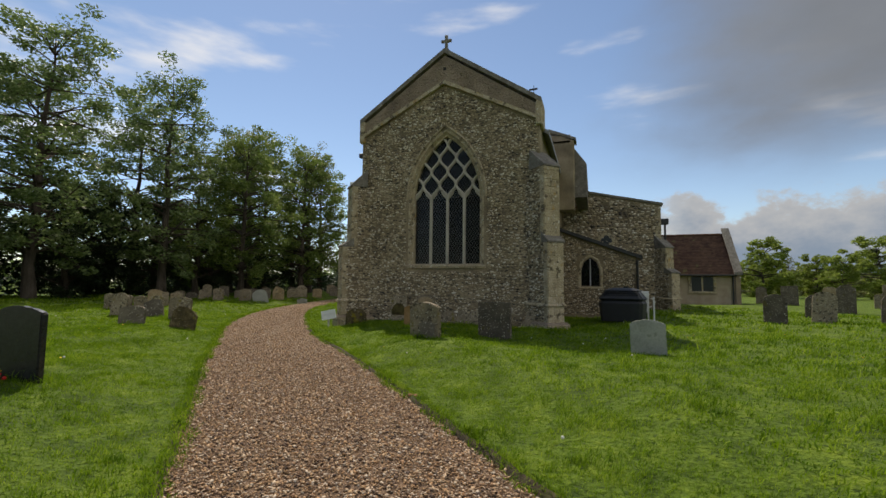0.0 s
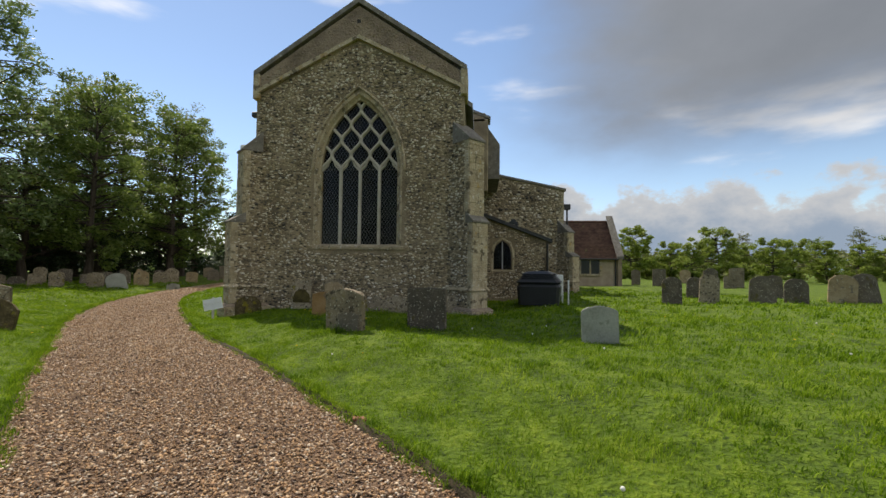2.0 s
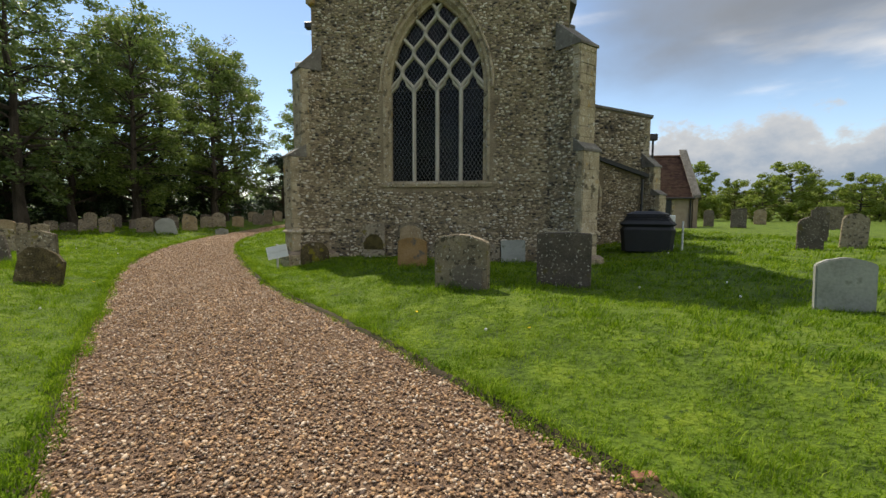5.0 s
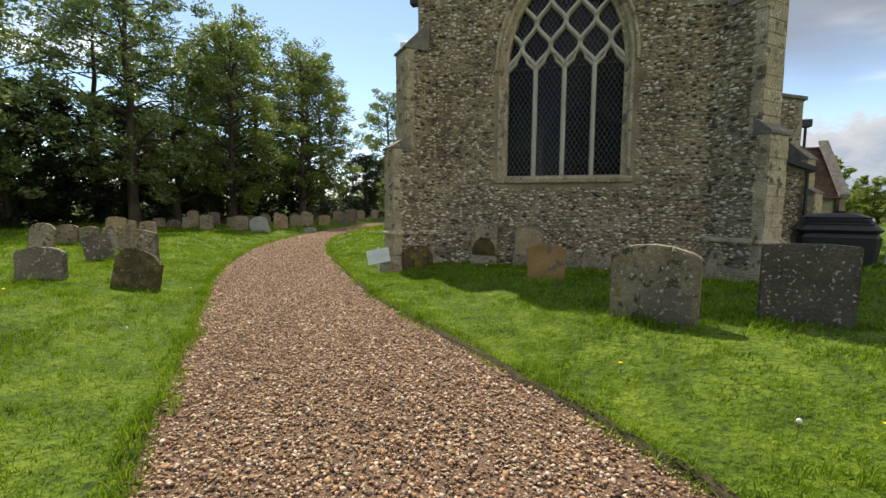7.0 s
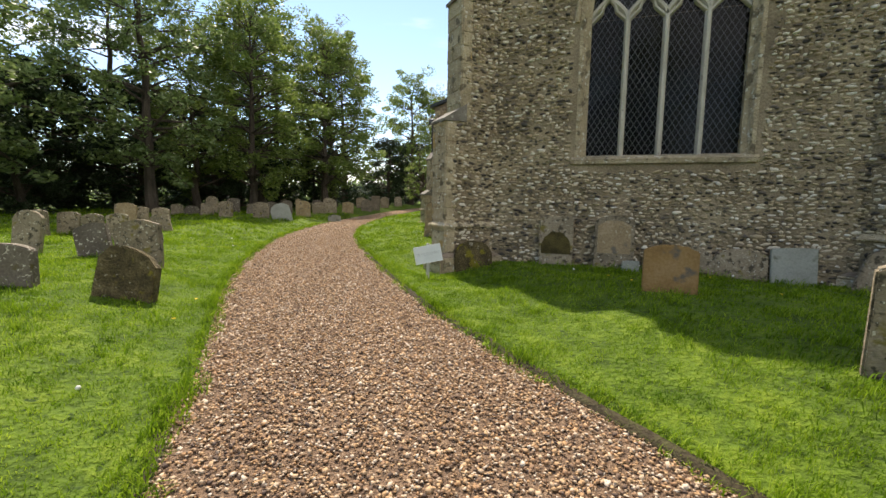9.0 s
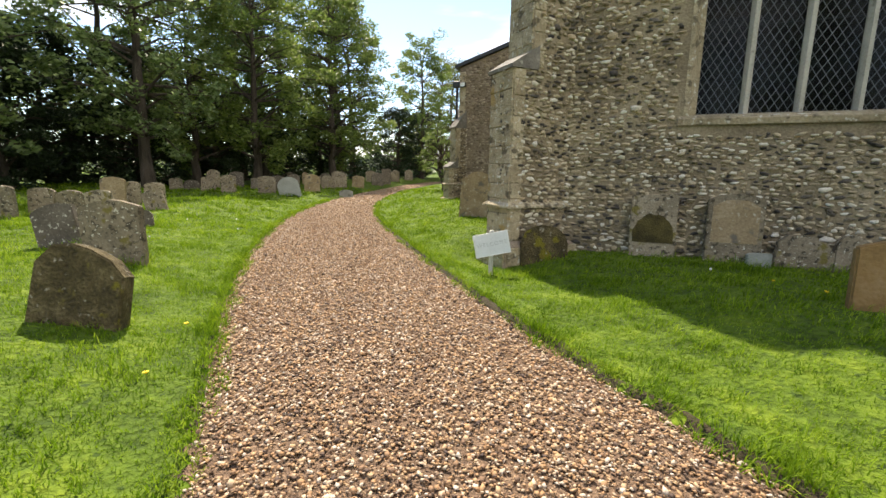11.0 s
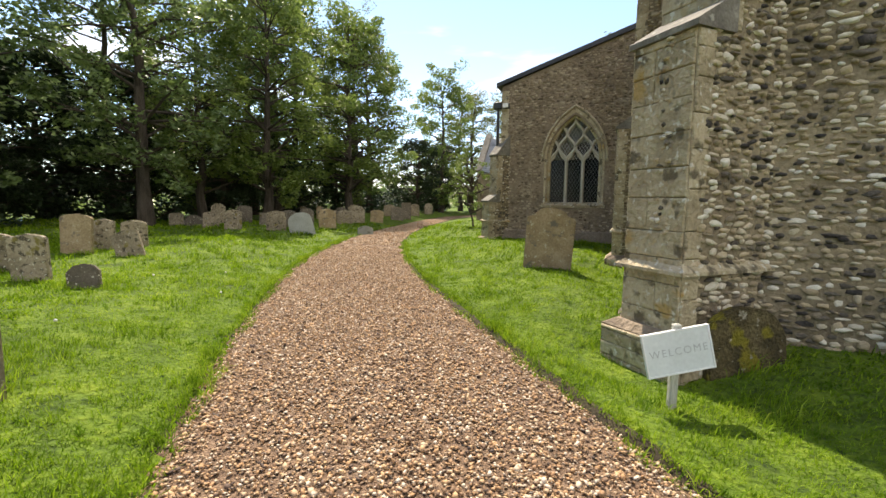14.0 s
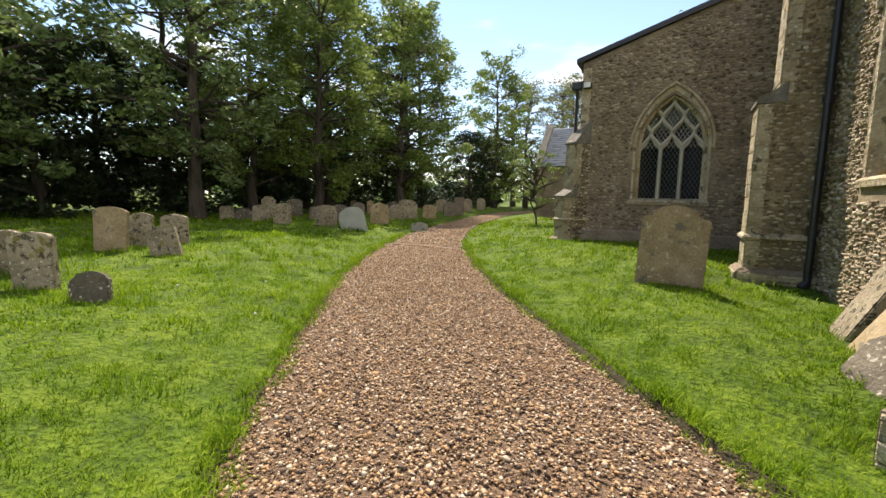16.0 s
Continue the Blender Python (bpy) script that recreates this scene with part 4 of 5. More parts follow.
def tiled_slope(name, e0, e1, r0, r1, parent, mat, w=0.18, g=0.12, seed=1):
    """Overlapping tiles between an eave e0-e1 and a ridge r0-r1."""
    e0, e1, r0, r1 = map(Vector, (e0, e1, r0, r1))
    up = r0 - e0
    along = (e1 - e0)
    n = along.cross(up).normalized()
    if n.z < 0:
        n = -n
    rng = np.random.default_rng(seed)
    rows, cols = int(up.length / g), int(along.length / w)
    V, F = [], []
    for r in range(rows):
        for c in range(-1, cols + 1):
            a = max(0, (c + 0.5 * (r % 2)) / cols)
            b = min(1, (c + 0.97 + 0.5 * (r % 2)) / cols)
            if b <= a:
                continue
            j = rng.normal(0, 0.006)
            for s, lift in ((r / rows, 0.035), ((r + 1.15) / rows, 0.008)):
                for q in (a, b):
                    V.append(e0 + along * q + up * min(1, s) + n * (lift + j))
            k = len(V) - 4
            V += [V[k] - n * 0.02, V[k + 1] - n * 0.02]
            F += [(k, k + 1, k + 3, k + 2), (k, k + 4, k + 5, k + 1)]
    return part(name, np_mesh(name, [tuple(v) for v in V], F), mat, parent, kind="stuff")


def build_porch():
    p = thing("porch", "stone south porch with a red tiled roof", "porch")
    part("wall", box((3.3, 35.6, 0), (9.3, 41, 2.5)), M_RUBBLE, p)
    part("gable", bm_prism(bmesh.new(), [Vector((9.3, 35.45, 0.1)), Vector((9.3, 38.2, 0.1)), Vector((9.3, 38.2, 5.75)), Vector((9.3, 35.45, 2.35))], Vector((0.3, 0, 0))), M_RUBBLE, p)
    part("gable", bm_prism(bmesh.new(), [Vector((9.3, 38.2, 0.1)), Vector((9.3, 40.95, 0.1)), Vector((9.3, 40.95, 2.35)), Vector((9.3, 38.2, 5.75))], Vector((0.3, 0, 0))), M_RUBBLE, p)
    part("coping", bm_prism(bmesh.new(), [Vector((9.2, 35.25, 2.35)), Vector((9.2, 38.2, 5.8)), Vector((9.2, 38.2, 5.98)), Vector((9.2, 35.25, 2.55))], Vector((0.5, 0, 0))), M_COPING, p)
    part("roof", bm_prism(bmesh.new(), [Vector((3.3, 35.3, 2.35)), Vector((3.3, 38.2, 5.45)), Vector((3.3, 41.1, 2.35))], Vector((6.0, 0, 0))), M_TILE, p)
    tiled_slope("tile_covering", (3.3, 35.28, 2.36), (9.25, 35.28, 2.36), (3.3, 38.2, 5.47), (9.25, 38.2, 5.47), p, M_TILE, 0.2, 0.16, 61)
    part("ridge", box((3.3, 38.05, 5.42), (9.25, 38.35, 5.58), 0.05), M_TILE, p)
    part("gutter", bm_tube(bmesh.new(), [(3.3, 35.2, 2.33), (9.3, 35.2, 2.33)], 0.06, 6), M_BLACK, p)
    w = part("window", bm_box(bm_box(bm_box(bmesh.new(), (6.4, 35.5, 1.05), (8.15, 35.62, 1.2)), (6.4, 35.52, 1.2), (6.58, 35.62, 2.25)), (7.97, 35.52, 1.2), (8.15, 35.62, 2.25)), M_ASHLAR, p)
    for x in (6.6, 7.3):
        part("pane", box((x, 35.57, 1.2), (x + 0.64, 35.598, 2.25)), M_SLATE_DARK, w)
    part("mullion", box((7.22, 35.53, 1.2), (7.32, 35.6, 2.25)), M_ASHLAR, w)
    part("drainpipe", bm_tube(bmesh.new(), [(9.15, 35.5, 0.3), (9.15, 35.5, 2.3)], 0.05, 6), M_BLACK, p)


build_porch()


def build_north_porch():
    p = thing("porch", "small north porch with a grey slate roof", "porch")
    part("wall", box((-18.0, 37.6, 0), (-13.1, 41.5, 3.5)), M_RENDERED, p)
    part("gable", bm_prism(bmesh.new(), [Vector((-18.2, 37.4, 0.2)), Vector((-18.2, 41.7, 0.2)), Vector((-18.2, 41.7, 3.6)), Vector((-18.2, 39.55, 6.1)), Vector((-18.2, 37.4, 3.6))], Vector((0.3, 0, 0))), M_RENDERED, p)
    for s in (-1, 1):
        part("coping", bm_prism(bmesh.new(), [Vector((-18.3, 39.55 + s * 2.25, 3.5)), Vector((-18.3, 39.55, 6.1)), Vector((-18.3, 39.55, 6.3)), Vector((-18.3, 39.55 + s * 2.35, 3.65))], Vector((0.42, 0, 0))), M_COPING, p)
    part("roof", bm_prism(bmesh.new(), [Vector((-17.9, 37.3, 3.45)), Vector((-17.9, 39.55, 5.95)), Vector((-17.9, 41.8, 3.45))], Vector((5, 0, 0))), M_SLATE, p)
    tiled_slope("slate_covering", (-17.9, 37.25, 3.45), (-13.0, 37.25, 3.45), (-17.9, 39.55, 5.98), (-13.0, 39.55, 5.98), p, M_SLATE, 0.3, 0.2, 62)


build_north_porch()

# ---- headstones ----


def headstone_outline(shape, w, h):
    a = w / 2
    if shape == "round":
        k = [(a * math.cos(t), h - a * 0.75 + a * 0.75 * math.sin(t)) for t in [math.pi * i / 12 for i in range(13)]]
        return [(-a, -0.25), (a, -0.25)] + k
    if shape == "shoulder":
        k = [(a * 0.66 * math.cos(t), h - 0.16 * w + 0.16 * w * math.sin(t)) for t in [math.pi * i / 10 for i in range(11)]]
        return [(-a * 0.97, -0.25), (a * 0.97, -0.25), (a, h - 0.22 * w), (a * 0.86, h - 0.20 * w)] + k + [(-a * 0.86, h - 0.20 * w), (-a, h - 0.22 * w)]
    if shape == "bow":
        k = [(a * (1 - i / 5), h - 0.13 * w * (1 - i / 5) ** 2) for i in range(11)]
        return [(-a, -0.25), (a, -0.25)] + k
    if shape == "broken":
        return [(-a, -0.25), (a, -0.25), (a * 0.98, h * 0.62), (a * 0.7, h * 0.80), (a * 0.25, h * 0.93), (-a * 0.2, h), (-a * 0.6, h * 0.97), (-a * 0.93, h * 0.75)]
    if shape == "point":
        return [(-a, -0.25), (a, -0.25), (a, h - 0.45 * w), (a * 0.62, h - 0.16 * w), (0, h), (-a * 0.62, h - 0.16 * w), (-a, h - 0.45 * w)]
    return [(-a, -0.25), (a, -0.25), (a, h - 0.01), (a * 0.4, h), (-a * 0.5, h - 0.012), (-a, h - 0.02)]


stone_count = [0]


def headstone(x, y, w, h, shape, mat, label, yaw=0.0, lean=0.0, roll=0.0, thick=0.10, z=None, group="churchyard headstones", name="headstone"):
    """An upright stone with worn edges; lean tips it back, roll sideways."""
    stone_count[0] += 1
    rng = random.Random(stone_count[0] * 7)
    bm = bmesh.new()
    pts = [(u + rng.uniform(-0.008, 0.008), v + rng.uniform(-0.006, 0.006)) for u, v in headstone_outline(shape, w, h)]
    bm_prism(bm, [Vector((u, -thick / 2, v)) for u, v in pts], Vector((0, thick, 0)))
    rim = [e for e in bm.edges if len(e.link_faces) == 2 and abs(e.calc_face_angle(0)) > 0.9 and max(v.co.z for v in e.verts) > -0.1]
    bmesh.ops.bevel(bm, geom=rim, offset=0.014, segments=2, affect="EDGES")
    ob = part(name, bm, mat, None)
    ob.matrix_world = pose(x, y, gz(x, y) if z is None else z, lean, roll, yaw)
    tagged(ob, label, "gravestone", group)
    return ob


DARK_L = "dark weathered headstone with pale lichen standing in grass"
GREY_L = "grey lichen-spotted limestone headstone standing in grass"
BROWN_L = "brown weathered headstone standing in grass"
for a in (
    (-6.45, 3.3, 0.62, 0.86, "bow", M_SLATE_DARK, "polished dark granite headstone beside red flowers", 20, 0, 0),
    (-12.38, 8.93, 0.64, 0.52, "bow", M_STONE_DARK, DARK_L, 32, -3, 0, 0.14),
    (-15.51, 10.67, 0.46, 0.80, "round", M_STONE_GREY, "narrow plain grey headstone leaning sideways in grass", 30, -4, 5),
    (-18.45, 12.37, 0.40, 0.64, "bow", M_STONE_GREY, GREY_L, 32, 0, 0),
    (-18.55, 13.03, 0.50, 0.60, "bow", M_STONE_GREY, GREY_L, 34, -2, 3),
    (-14.2, 11.03, 0.56, 0.60, "bow", M_STONE_DARK, "dark shadowed headstone leaning sideways in grass", 28, -10, -15, 0.12),
    (-11.06, 9.42, 0.66, 0.62, "broken", M_STONE_MOSS, "mossy broken gravestone tilted in long grass", 30, -12, 5, 0.18),
    (-12.9, 10.9, 0.68, 0.76, "bow", M_STONE_GREY, "grey bow-topped headstone crusted with lichen", 30, -2, -2, 0.13),
    (-17.96, 13.28, 0.48, 0.59, "bow", M_STONE_GREY, GREY_L, 36, 2, -2),
    (-16.82, 13.15, 0.45, 0.67, "bow", M_STONE_GREY, "grey worn headstone leaning slightly in grass", 38, -3, -4),
    (-15.78, 13.25, 0.38, 0.32, "round", M_STONE_DARK, "small low footstone half sunk in grass", 42, -10, -6),
    (-19.78, 15.26, 0.58, 0.84, "bow", M_STONE_BROWN, "rust-brown headstone with a mossy curved top", 38, 0, 2),
    (-20.03, 15.92, 0.46, 0.70, "bow", M_STONE_GREY, GREY_L, 38, 0, 0),
    (-18.66, 15.66, 0.50, 0.56, "bow", M_STONE_GREY, "grey headstone leaning sideways in grass", 42, -12, -16, 0.12),
    (-19.94, 16.55, 0.54, 0.64, "bow", M_STONE_GREY, GREY_L, 42, 0, 0),
    (-27.88, 23.42, 0.58, 0.60, "bow", M_STONE_GREY, GREY_L, 44, 0, 0),
    (-27.0, 23.6, 0.76, 0.50, "round", M_STONE_DARK, DARK_L, 44, -4, 0),
    (-25.25, 23.03, 0.62, 0.68, "bow", M_STONE_GREY, GREY_L, 44, 0, 4),
    (-26.8, 24.7, 0.62, 0.98, "shoulder", M_STONE_GREY, GREY_L, 44, 0, 3),
    (-23.82, 22.90, 0.66, 0.80, "bow", M_STONE_GREY, GREY_L, 44, 0, 0),
    (-24.6, 25.4, 0.52, 0.60, "bow", M_STONE_DARK, DARK_L, 44, 0, 3),
    (-22.13, 23.49, 0.75, 0.80, "bow", M_STONE_GREY, GREY_L, 44, -3, 2),
    (-23.0, 25.2, 0.60, 0.78, "bow", M_STONE_DARK, DARK_L, 44, 0, 0),
    (-20.40, 23.06, 0.90, 0.84, "round", M_STONE_PALE, "pale round-topped headstone leaning back in grass", 46, -14, -12, 0.14),
    (-21.71, 26.26, 0.78, 0.92, "round", M_STONE_BROWN, "headstone with a moss-covered round top", 46, 0, 0),
    (-26.8, 34.4, 0.85, 0.70, "bow", M_STONE_GREY, GREY_L, 46, 0, 0),
    (-27.4, 31.4, 0.45, 0.80, "round", M_STONE_DARK, DARK_L, 46, 0, 0),
    (-27.6, 33.2, 0.45, 0.85, "round", M_STONE_BROWN, BROWN_L, 46, 0, 0),
    (-24.2, 27.9, 0.6, 0.9, "round", M_STONE_DARK, DARK_L, 40, 0, 0),
    (-23.2, 29.7, 0.8, 0.75, "round", M_STONE_GREY, GREY_L, 44, 0, 0),
    (-23.2, 30.9, 0.9, 1.0, "round", M_STONE_GREY, GREY_L, 44, 0, 0),
    (-24.6, 31.4, 0.6, 0.8, "bow", M_STONE_DARK, DARK_L, 44, 0, 0),
    (-23.3, 33.2, 0.8, 0.8, "bow", M_STONE_BROWN, BROWN_L, 44, 0, 3),
    (-19.9, 26.6, 0.7, 0.4, "bow", M_STONE_PALE, "low pale stone half sunk in grass", 44, 0, 0),
    (-23.6, 36.4, 0.9, 0.95, "round", M_STONE_DARK, DARK_L, 48, 0, 0),
    (-25.4, 38.5, 0.8, 0.9, "bow", M_STONE_GREY, GREY_L, 48, 0, 0),
    (-24.2, 38.9, 0.75, 1.25, "flat", M_STONE_DARK, "tall narrow dark headstone standing in grass", 50, 0, 0),
    (-25.0, 42.0, 0.8, 1.0, "round", M_STONE_GREY, GREY_L, 50, 0, 0),
    (-25.6, 46.0, 0.8, 1.0, "round", M_STONE_GREY, GREY_L, 50, 0, 0),
    (-25.9, 34.5, 0.7, 0.95, "shoulder", M_STONE_GREY, GREY_L, 45, 0, 0),
    (-26.5, 26.0, 0.7, 0.85, "bow", M_STONE_DARK, DARK_L, 40, 0, 0),
    (-20.6, 57.0, 0.8, 1.0, "round", M_STONE_GREY, GREY_L, 20, 0, 0),
    (-18.9, 57.5, 0.8, 0.9, "flat", M_STONE_GREY, GREY_L, 10, 0, 0),
    (5.62, 17.29, 0.64, 0.97, "round", M_STONE_DARK, DARK_L, -12, 0, 0),
    (8.31, 21.42, 0.68, 0.92, "round", M_STONE_DARK, DARK_L, -12, 0, 3),
    (7.18, 17.96, 0.66, 1.06, "round", M_STONE_GREY, "grey round-topped headstone standing in sunlit grass", -14, -4, 4),
    (11.45, 26.32, 0.72, 1.38, "shoulder", M_STONE_DARK, DARK_L, -14, 0, 0),
    (12.88, 36.89, 0.96, 1.37, "flat", M_STONE_DARK, DARK_L, -10, 0, 0),
    (12.0, 39.5, 0.7, 1.3, "round", M_STONE_DARK, DARK_L, -10, 0, 0),
    (18.9, 46.0, 0.95, 1.35, "round", M_STONE_BROWN, BROWN_L, -12, 0, 0),
    (17.5, 34.8, 0.94, 1.45, "flat", M_STONE_GREY, GREY_L, -16, 0, 0),
    (9.68, 19.04, 0.90, 1.06, "round", M_STONE_DARK, DARK_L, -16, -3, 3),
    (12.9, 23.4, 0.68, 1.12, "round", M_STONE_DARK, DARK_L, -16, 0, -3),
    (11.3, 19.61, 0.80, 0.97, "round", M_STONE_DARK, DARK_L, -18, 0, 0),
    (13.13, 19.83, 0.92, 1.14, "round", M_STONE_BROWN, "brown round-topped headstone leaning sideways in grass", -20, -4, 5),
    (14.17, 19.9, 0.80, 1.18, "round", M_STONE_DARK, "dark round-topped headstone leaning sideways in grass", -20, -4, -8),
    (30.8, 37.5, 0.97, 1.06, "flat", M_STONE_DARK, DARK_L, -24, 0, 0),
    (36.2, 42.0, 0.9, 0.7, "flat", M_STONE_GREY, GREY_L, -24, 0, 0),
    (21.5, 24.6, 0.7, 0.9, "round", M_STONE_DARK, DARK_L, -24, 0, 0),
    (23.5, 25.6, 0.8, 0.95, "round", M_STONE_DARK, DARK_L, -24, 0, 0),
    (13.0, 22.2, 0.75, 0.34, "broken", M_STONE_PALE, "low pale broken kerb stone in the grass", -20, -8, 6),
    (16.4, 33.6, 0.8, 0.9, "bow", M_STONE_GREY, GREY_L, -16, 0, 0),
    (28.5, 32.0, 0.9, 0.8, "flat", M_STONE_GREY, GREY_L, -24, 0, 0),
    (33.5, 35.0, 0.8, 0.8, "flat", M_STONE_GREY, GREY_L, -24, 0, 0),
    (-3.70, 9.50, 0.86, 0.80, "bow", M_STONE_GREY, "squat bow-topped headstone blotched with dark lichen", -20, 3, 1, 0.13),
    (-2.18, 9.98, 0.80, 0.84, "flat", M_STONE_DARK, "squat dark headstone crusted with white lichen", -14, 2, 0, 0.13),
    (0.92, 8.86, 0.60, 0.63, "bow", M_STONE_PALE, "smooth pale green-grey square headstone on the lawn", -8, 0, -2, 0.08),
    (-10.44, 18.1, 0.9, 1.14, "shoulder", M_STONE_BROWN, "tall brown shouldered headstone standing on the lawn", 4, -6, 3, 0.12),
):
    headstone(*a)

# slabs and stones set against the church
for a in (
    (-6.63, 14.40, 0.62, 1.0, "flat", M_STONE_GREY, "grey slab with a brown moss patch leaning on the flint wall", 0, -3, 0, 0.09, 0.1),
    (-5.62, 14.40, 0.68, 1.04, "bow", M_STONE_GREY, "grey carved slab leaning on the flint wall", 0, -3, 0, 0.09, 0.1),
    (-5.00, 11.90, 0.61, 0.77, "bow", M_STONE_ORANGE, "orange-brown sandstone headstone standing before the church wall", -3, -2, 0, 0.10, 0.12),
    (-4.82, 14.40, 0.68, 0.52, "broken", M_STONE_GREY, "broken grey slab leaning on the flint wall", 0, -4, 4, 0.09, 0.1),
    (-3.64, 14.42, 0.76, 0.54, "bow", M_STONE_GREY, "low broken slab leaning on the flint wall", 0, -4, 0, 0.08, 0.1),
    (-2.92, 14.40, 0.62, 0.58, "flat", M_STONE_PALE, "low pale slab leaning on the flint wall", 0, -4, -1, 0.08, 0.12),
    (-4.25, 14.42, 0.48, 0.55, "broken", M_STONE_GREY, "broken stone fragment against the flint wall", 0, -4, 0, 0.08, 0.1),
    (-5.33, 14.25, 0.28, 0.27, "flat", M_STONE_PALE, "small pale stone block beside the slab", 0, -4, 0, 0.10, 0.1),
    (-8.12, 13.98, 0.72, 0.55, "round", M_STONE_MOSS, "mossy round-topped stone beside the buttress", 30, -6, 0, 0.10, 0.06),
    (-1.95, 14.25, 0.55, 0.6, "broken", M_STONE_GREY, "broken pale stone leaning on the buttress", 0, -10, 20, 0.10, 0.15),
):
    headstone(*a, group="slabs along the chancel wall", name="grave_slab")


def flat_piece(parent, pts, w, mat, name, y, thick=0.012):
    bm = bm_prism(bmesh.new(), [Vector((u, y, v)) for u, v in pts], Vector((0, -thick, 0)))
    return part(name, bm, mat, parent)


# carved panels and moss on the nearest slabs
for ob in [o for o in scene.objects if o.name.startswith("grave_slab")][:2]:
    w = 0.62 if "moss" in ob["label"] else 0.68
    if "moss" in ob["label"]:
        rng = random.Random(3)
        k = [(0.27 * math.cos(t) * rng.uniform(0.94, 1.06), 0.42 + 0.30 * math.sin(t) * rng.uniform(0.92, 1.06)) for t in [math.pi * i / 14 for i in range(15)]]
        flat_piece(ob, [(-0.27, 0.30), (0.27, 0.30)] + k, w, M_MOSS, "moss_patch", -0.044, 0.010)
    else:
        flat_piece(ob, [(-0.28, 0.36), (0.28, 0.36), (0.28, 0.86), (0.12, 0.95), (-0.12, 0.95), (-0.28, 0.86)], w, M_STONE_BROWN, "inscription_panel", -0.044, 0.008)
for x, y, ln, w, mat, yaw, tilt in ((-8.82, 16.75, 1.35, 0.5, M_STONE_GREY, -90, -26), (-8.85, 16.0, 1.1, 0.5, M_STONE_BROWN, -90, -30)):
    headstone(x, y, w, ln, "flat", mat, "long worn ledger slab leaning on the chancel wall", yaw, tilt, 0, 0.09, gz(x, y), "slabs along the chancel wall", "ledger_slab")
for x, y, s in ((-8.95, 15.35, 0.34), (-8.8, 15.0, 0.26)):
    headstone(x, y, s * 1.5, s, "broken", M_STONE_DARK, "dark broken stone lying by the wall", -70, -35, 0, 0.16, gz(x, y) + 0.02, "", "rubble_stone")

# arcs of footstones set in front of the two squat headstones
for x, y, w in ((-3.60, 9.39, 0.50),):
    headstone(x, y, w, 0.36, "bow", M_STONE_DARK, "low mossy footstone against a headstone", -20, 3, 1, 0.07, gz(x, y), name="footstone")


def build_sign():
    s = thing("sign", "pale grey welcome board on a short weathered post", "sign", pose(-8.72, 13.15, gz(-8.72, 13.15), 0, 0, 24))
    part("post", box((-0.03, 0.0, -0.2), (0.03, 0.05, 0.63), 0.01), M_POST, s, "weathered grey wooden post")
    b = part("board", box((-0.235, -0.022, -0.15), (0.235, 0.0, 0.15), 0.006), M_SIGN, s)
    b.matrix_local = pose(0, 0, 0.44, -6, -11, 0)
    for lo, hi in (((-0.24, -0.026, -0.155), (0.24, 0.003, -0.143)), ((-0.24, -0.026, 0.143), (0.24, 0.003, 0.155)), ((-0.243, -0.026, -0.155), (-0.232, 0.003, 0.155)), ((0.232, -0.026, -0.155), (0.243, 0.003, 0.155))):
        part("rim", box(lo, hi), M_WHITE, b)
    cu = bpy.data.curves.new("lettering", "FONT")
    cu.body, cu.size, cu.align_x, cu.extrude = "WELCOME", 0.075, "CENTER", 0.0008
    cu.space_character = 1.25
    tx = new("lettering", cu)
    deps = bpy.context.evaluated_depsgraph_get()
    me = bpy.data.meshes.new_from_object(tx.evaluated_get(deps))
    bpy.data.objects.remove(tx)
    me.materials.clear()
    me.materials.append(M_LETTER)
    t = part("lettering", me, M_LETTER, b, "faded grey lettering")
    t.matrix_local = pose(0, -0.0232, -0.02, 90, 0, 0)


M_POST = material("weathered_post", [(0.24, 0.23, 0.19), (0.40, 0.39, 0.34), (0.52, 0.51, 0.46)], 5, 0.85, 0.5, 40, stretch=(4, 4, 0.5))
M_LETTER = material("faded_lettering", [(0.34, 0.36, 0.36), (0.46, 0.48, 0.48)], 30, 0.7, 0.0)
build_sign()


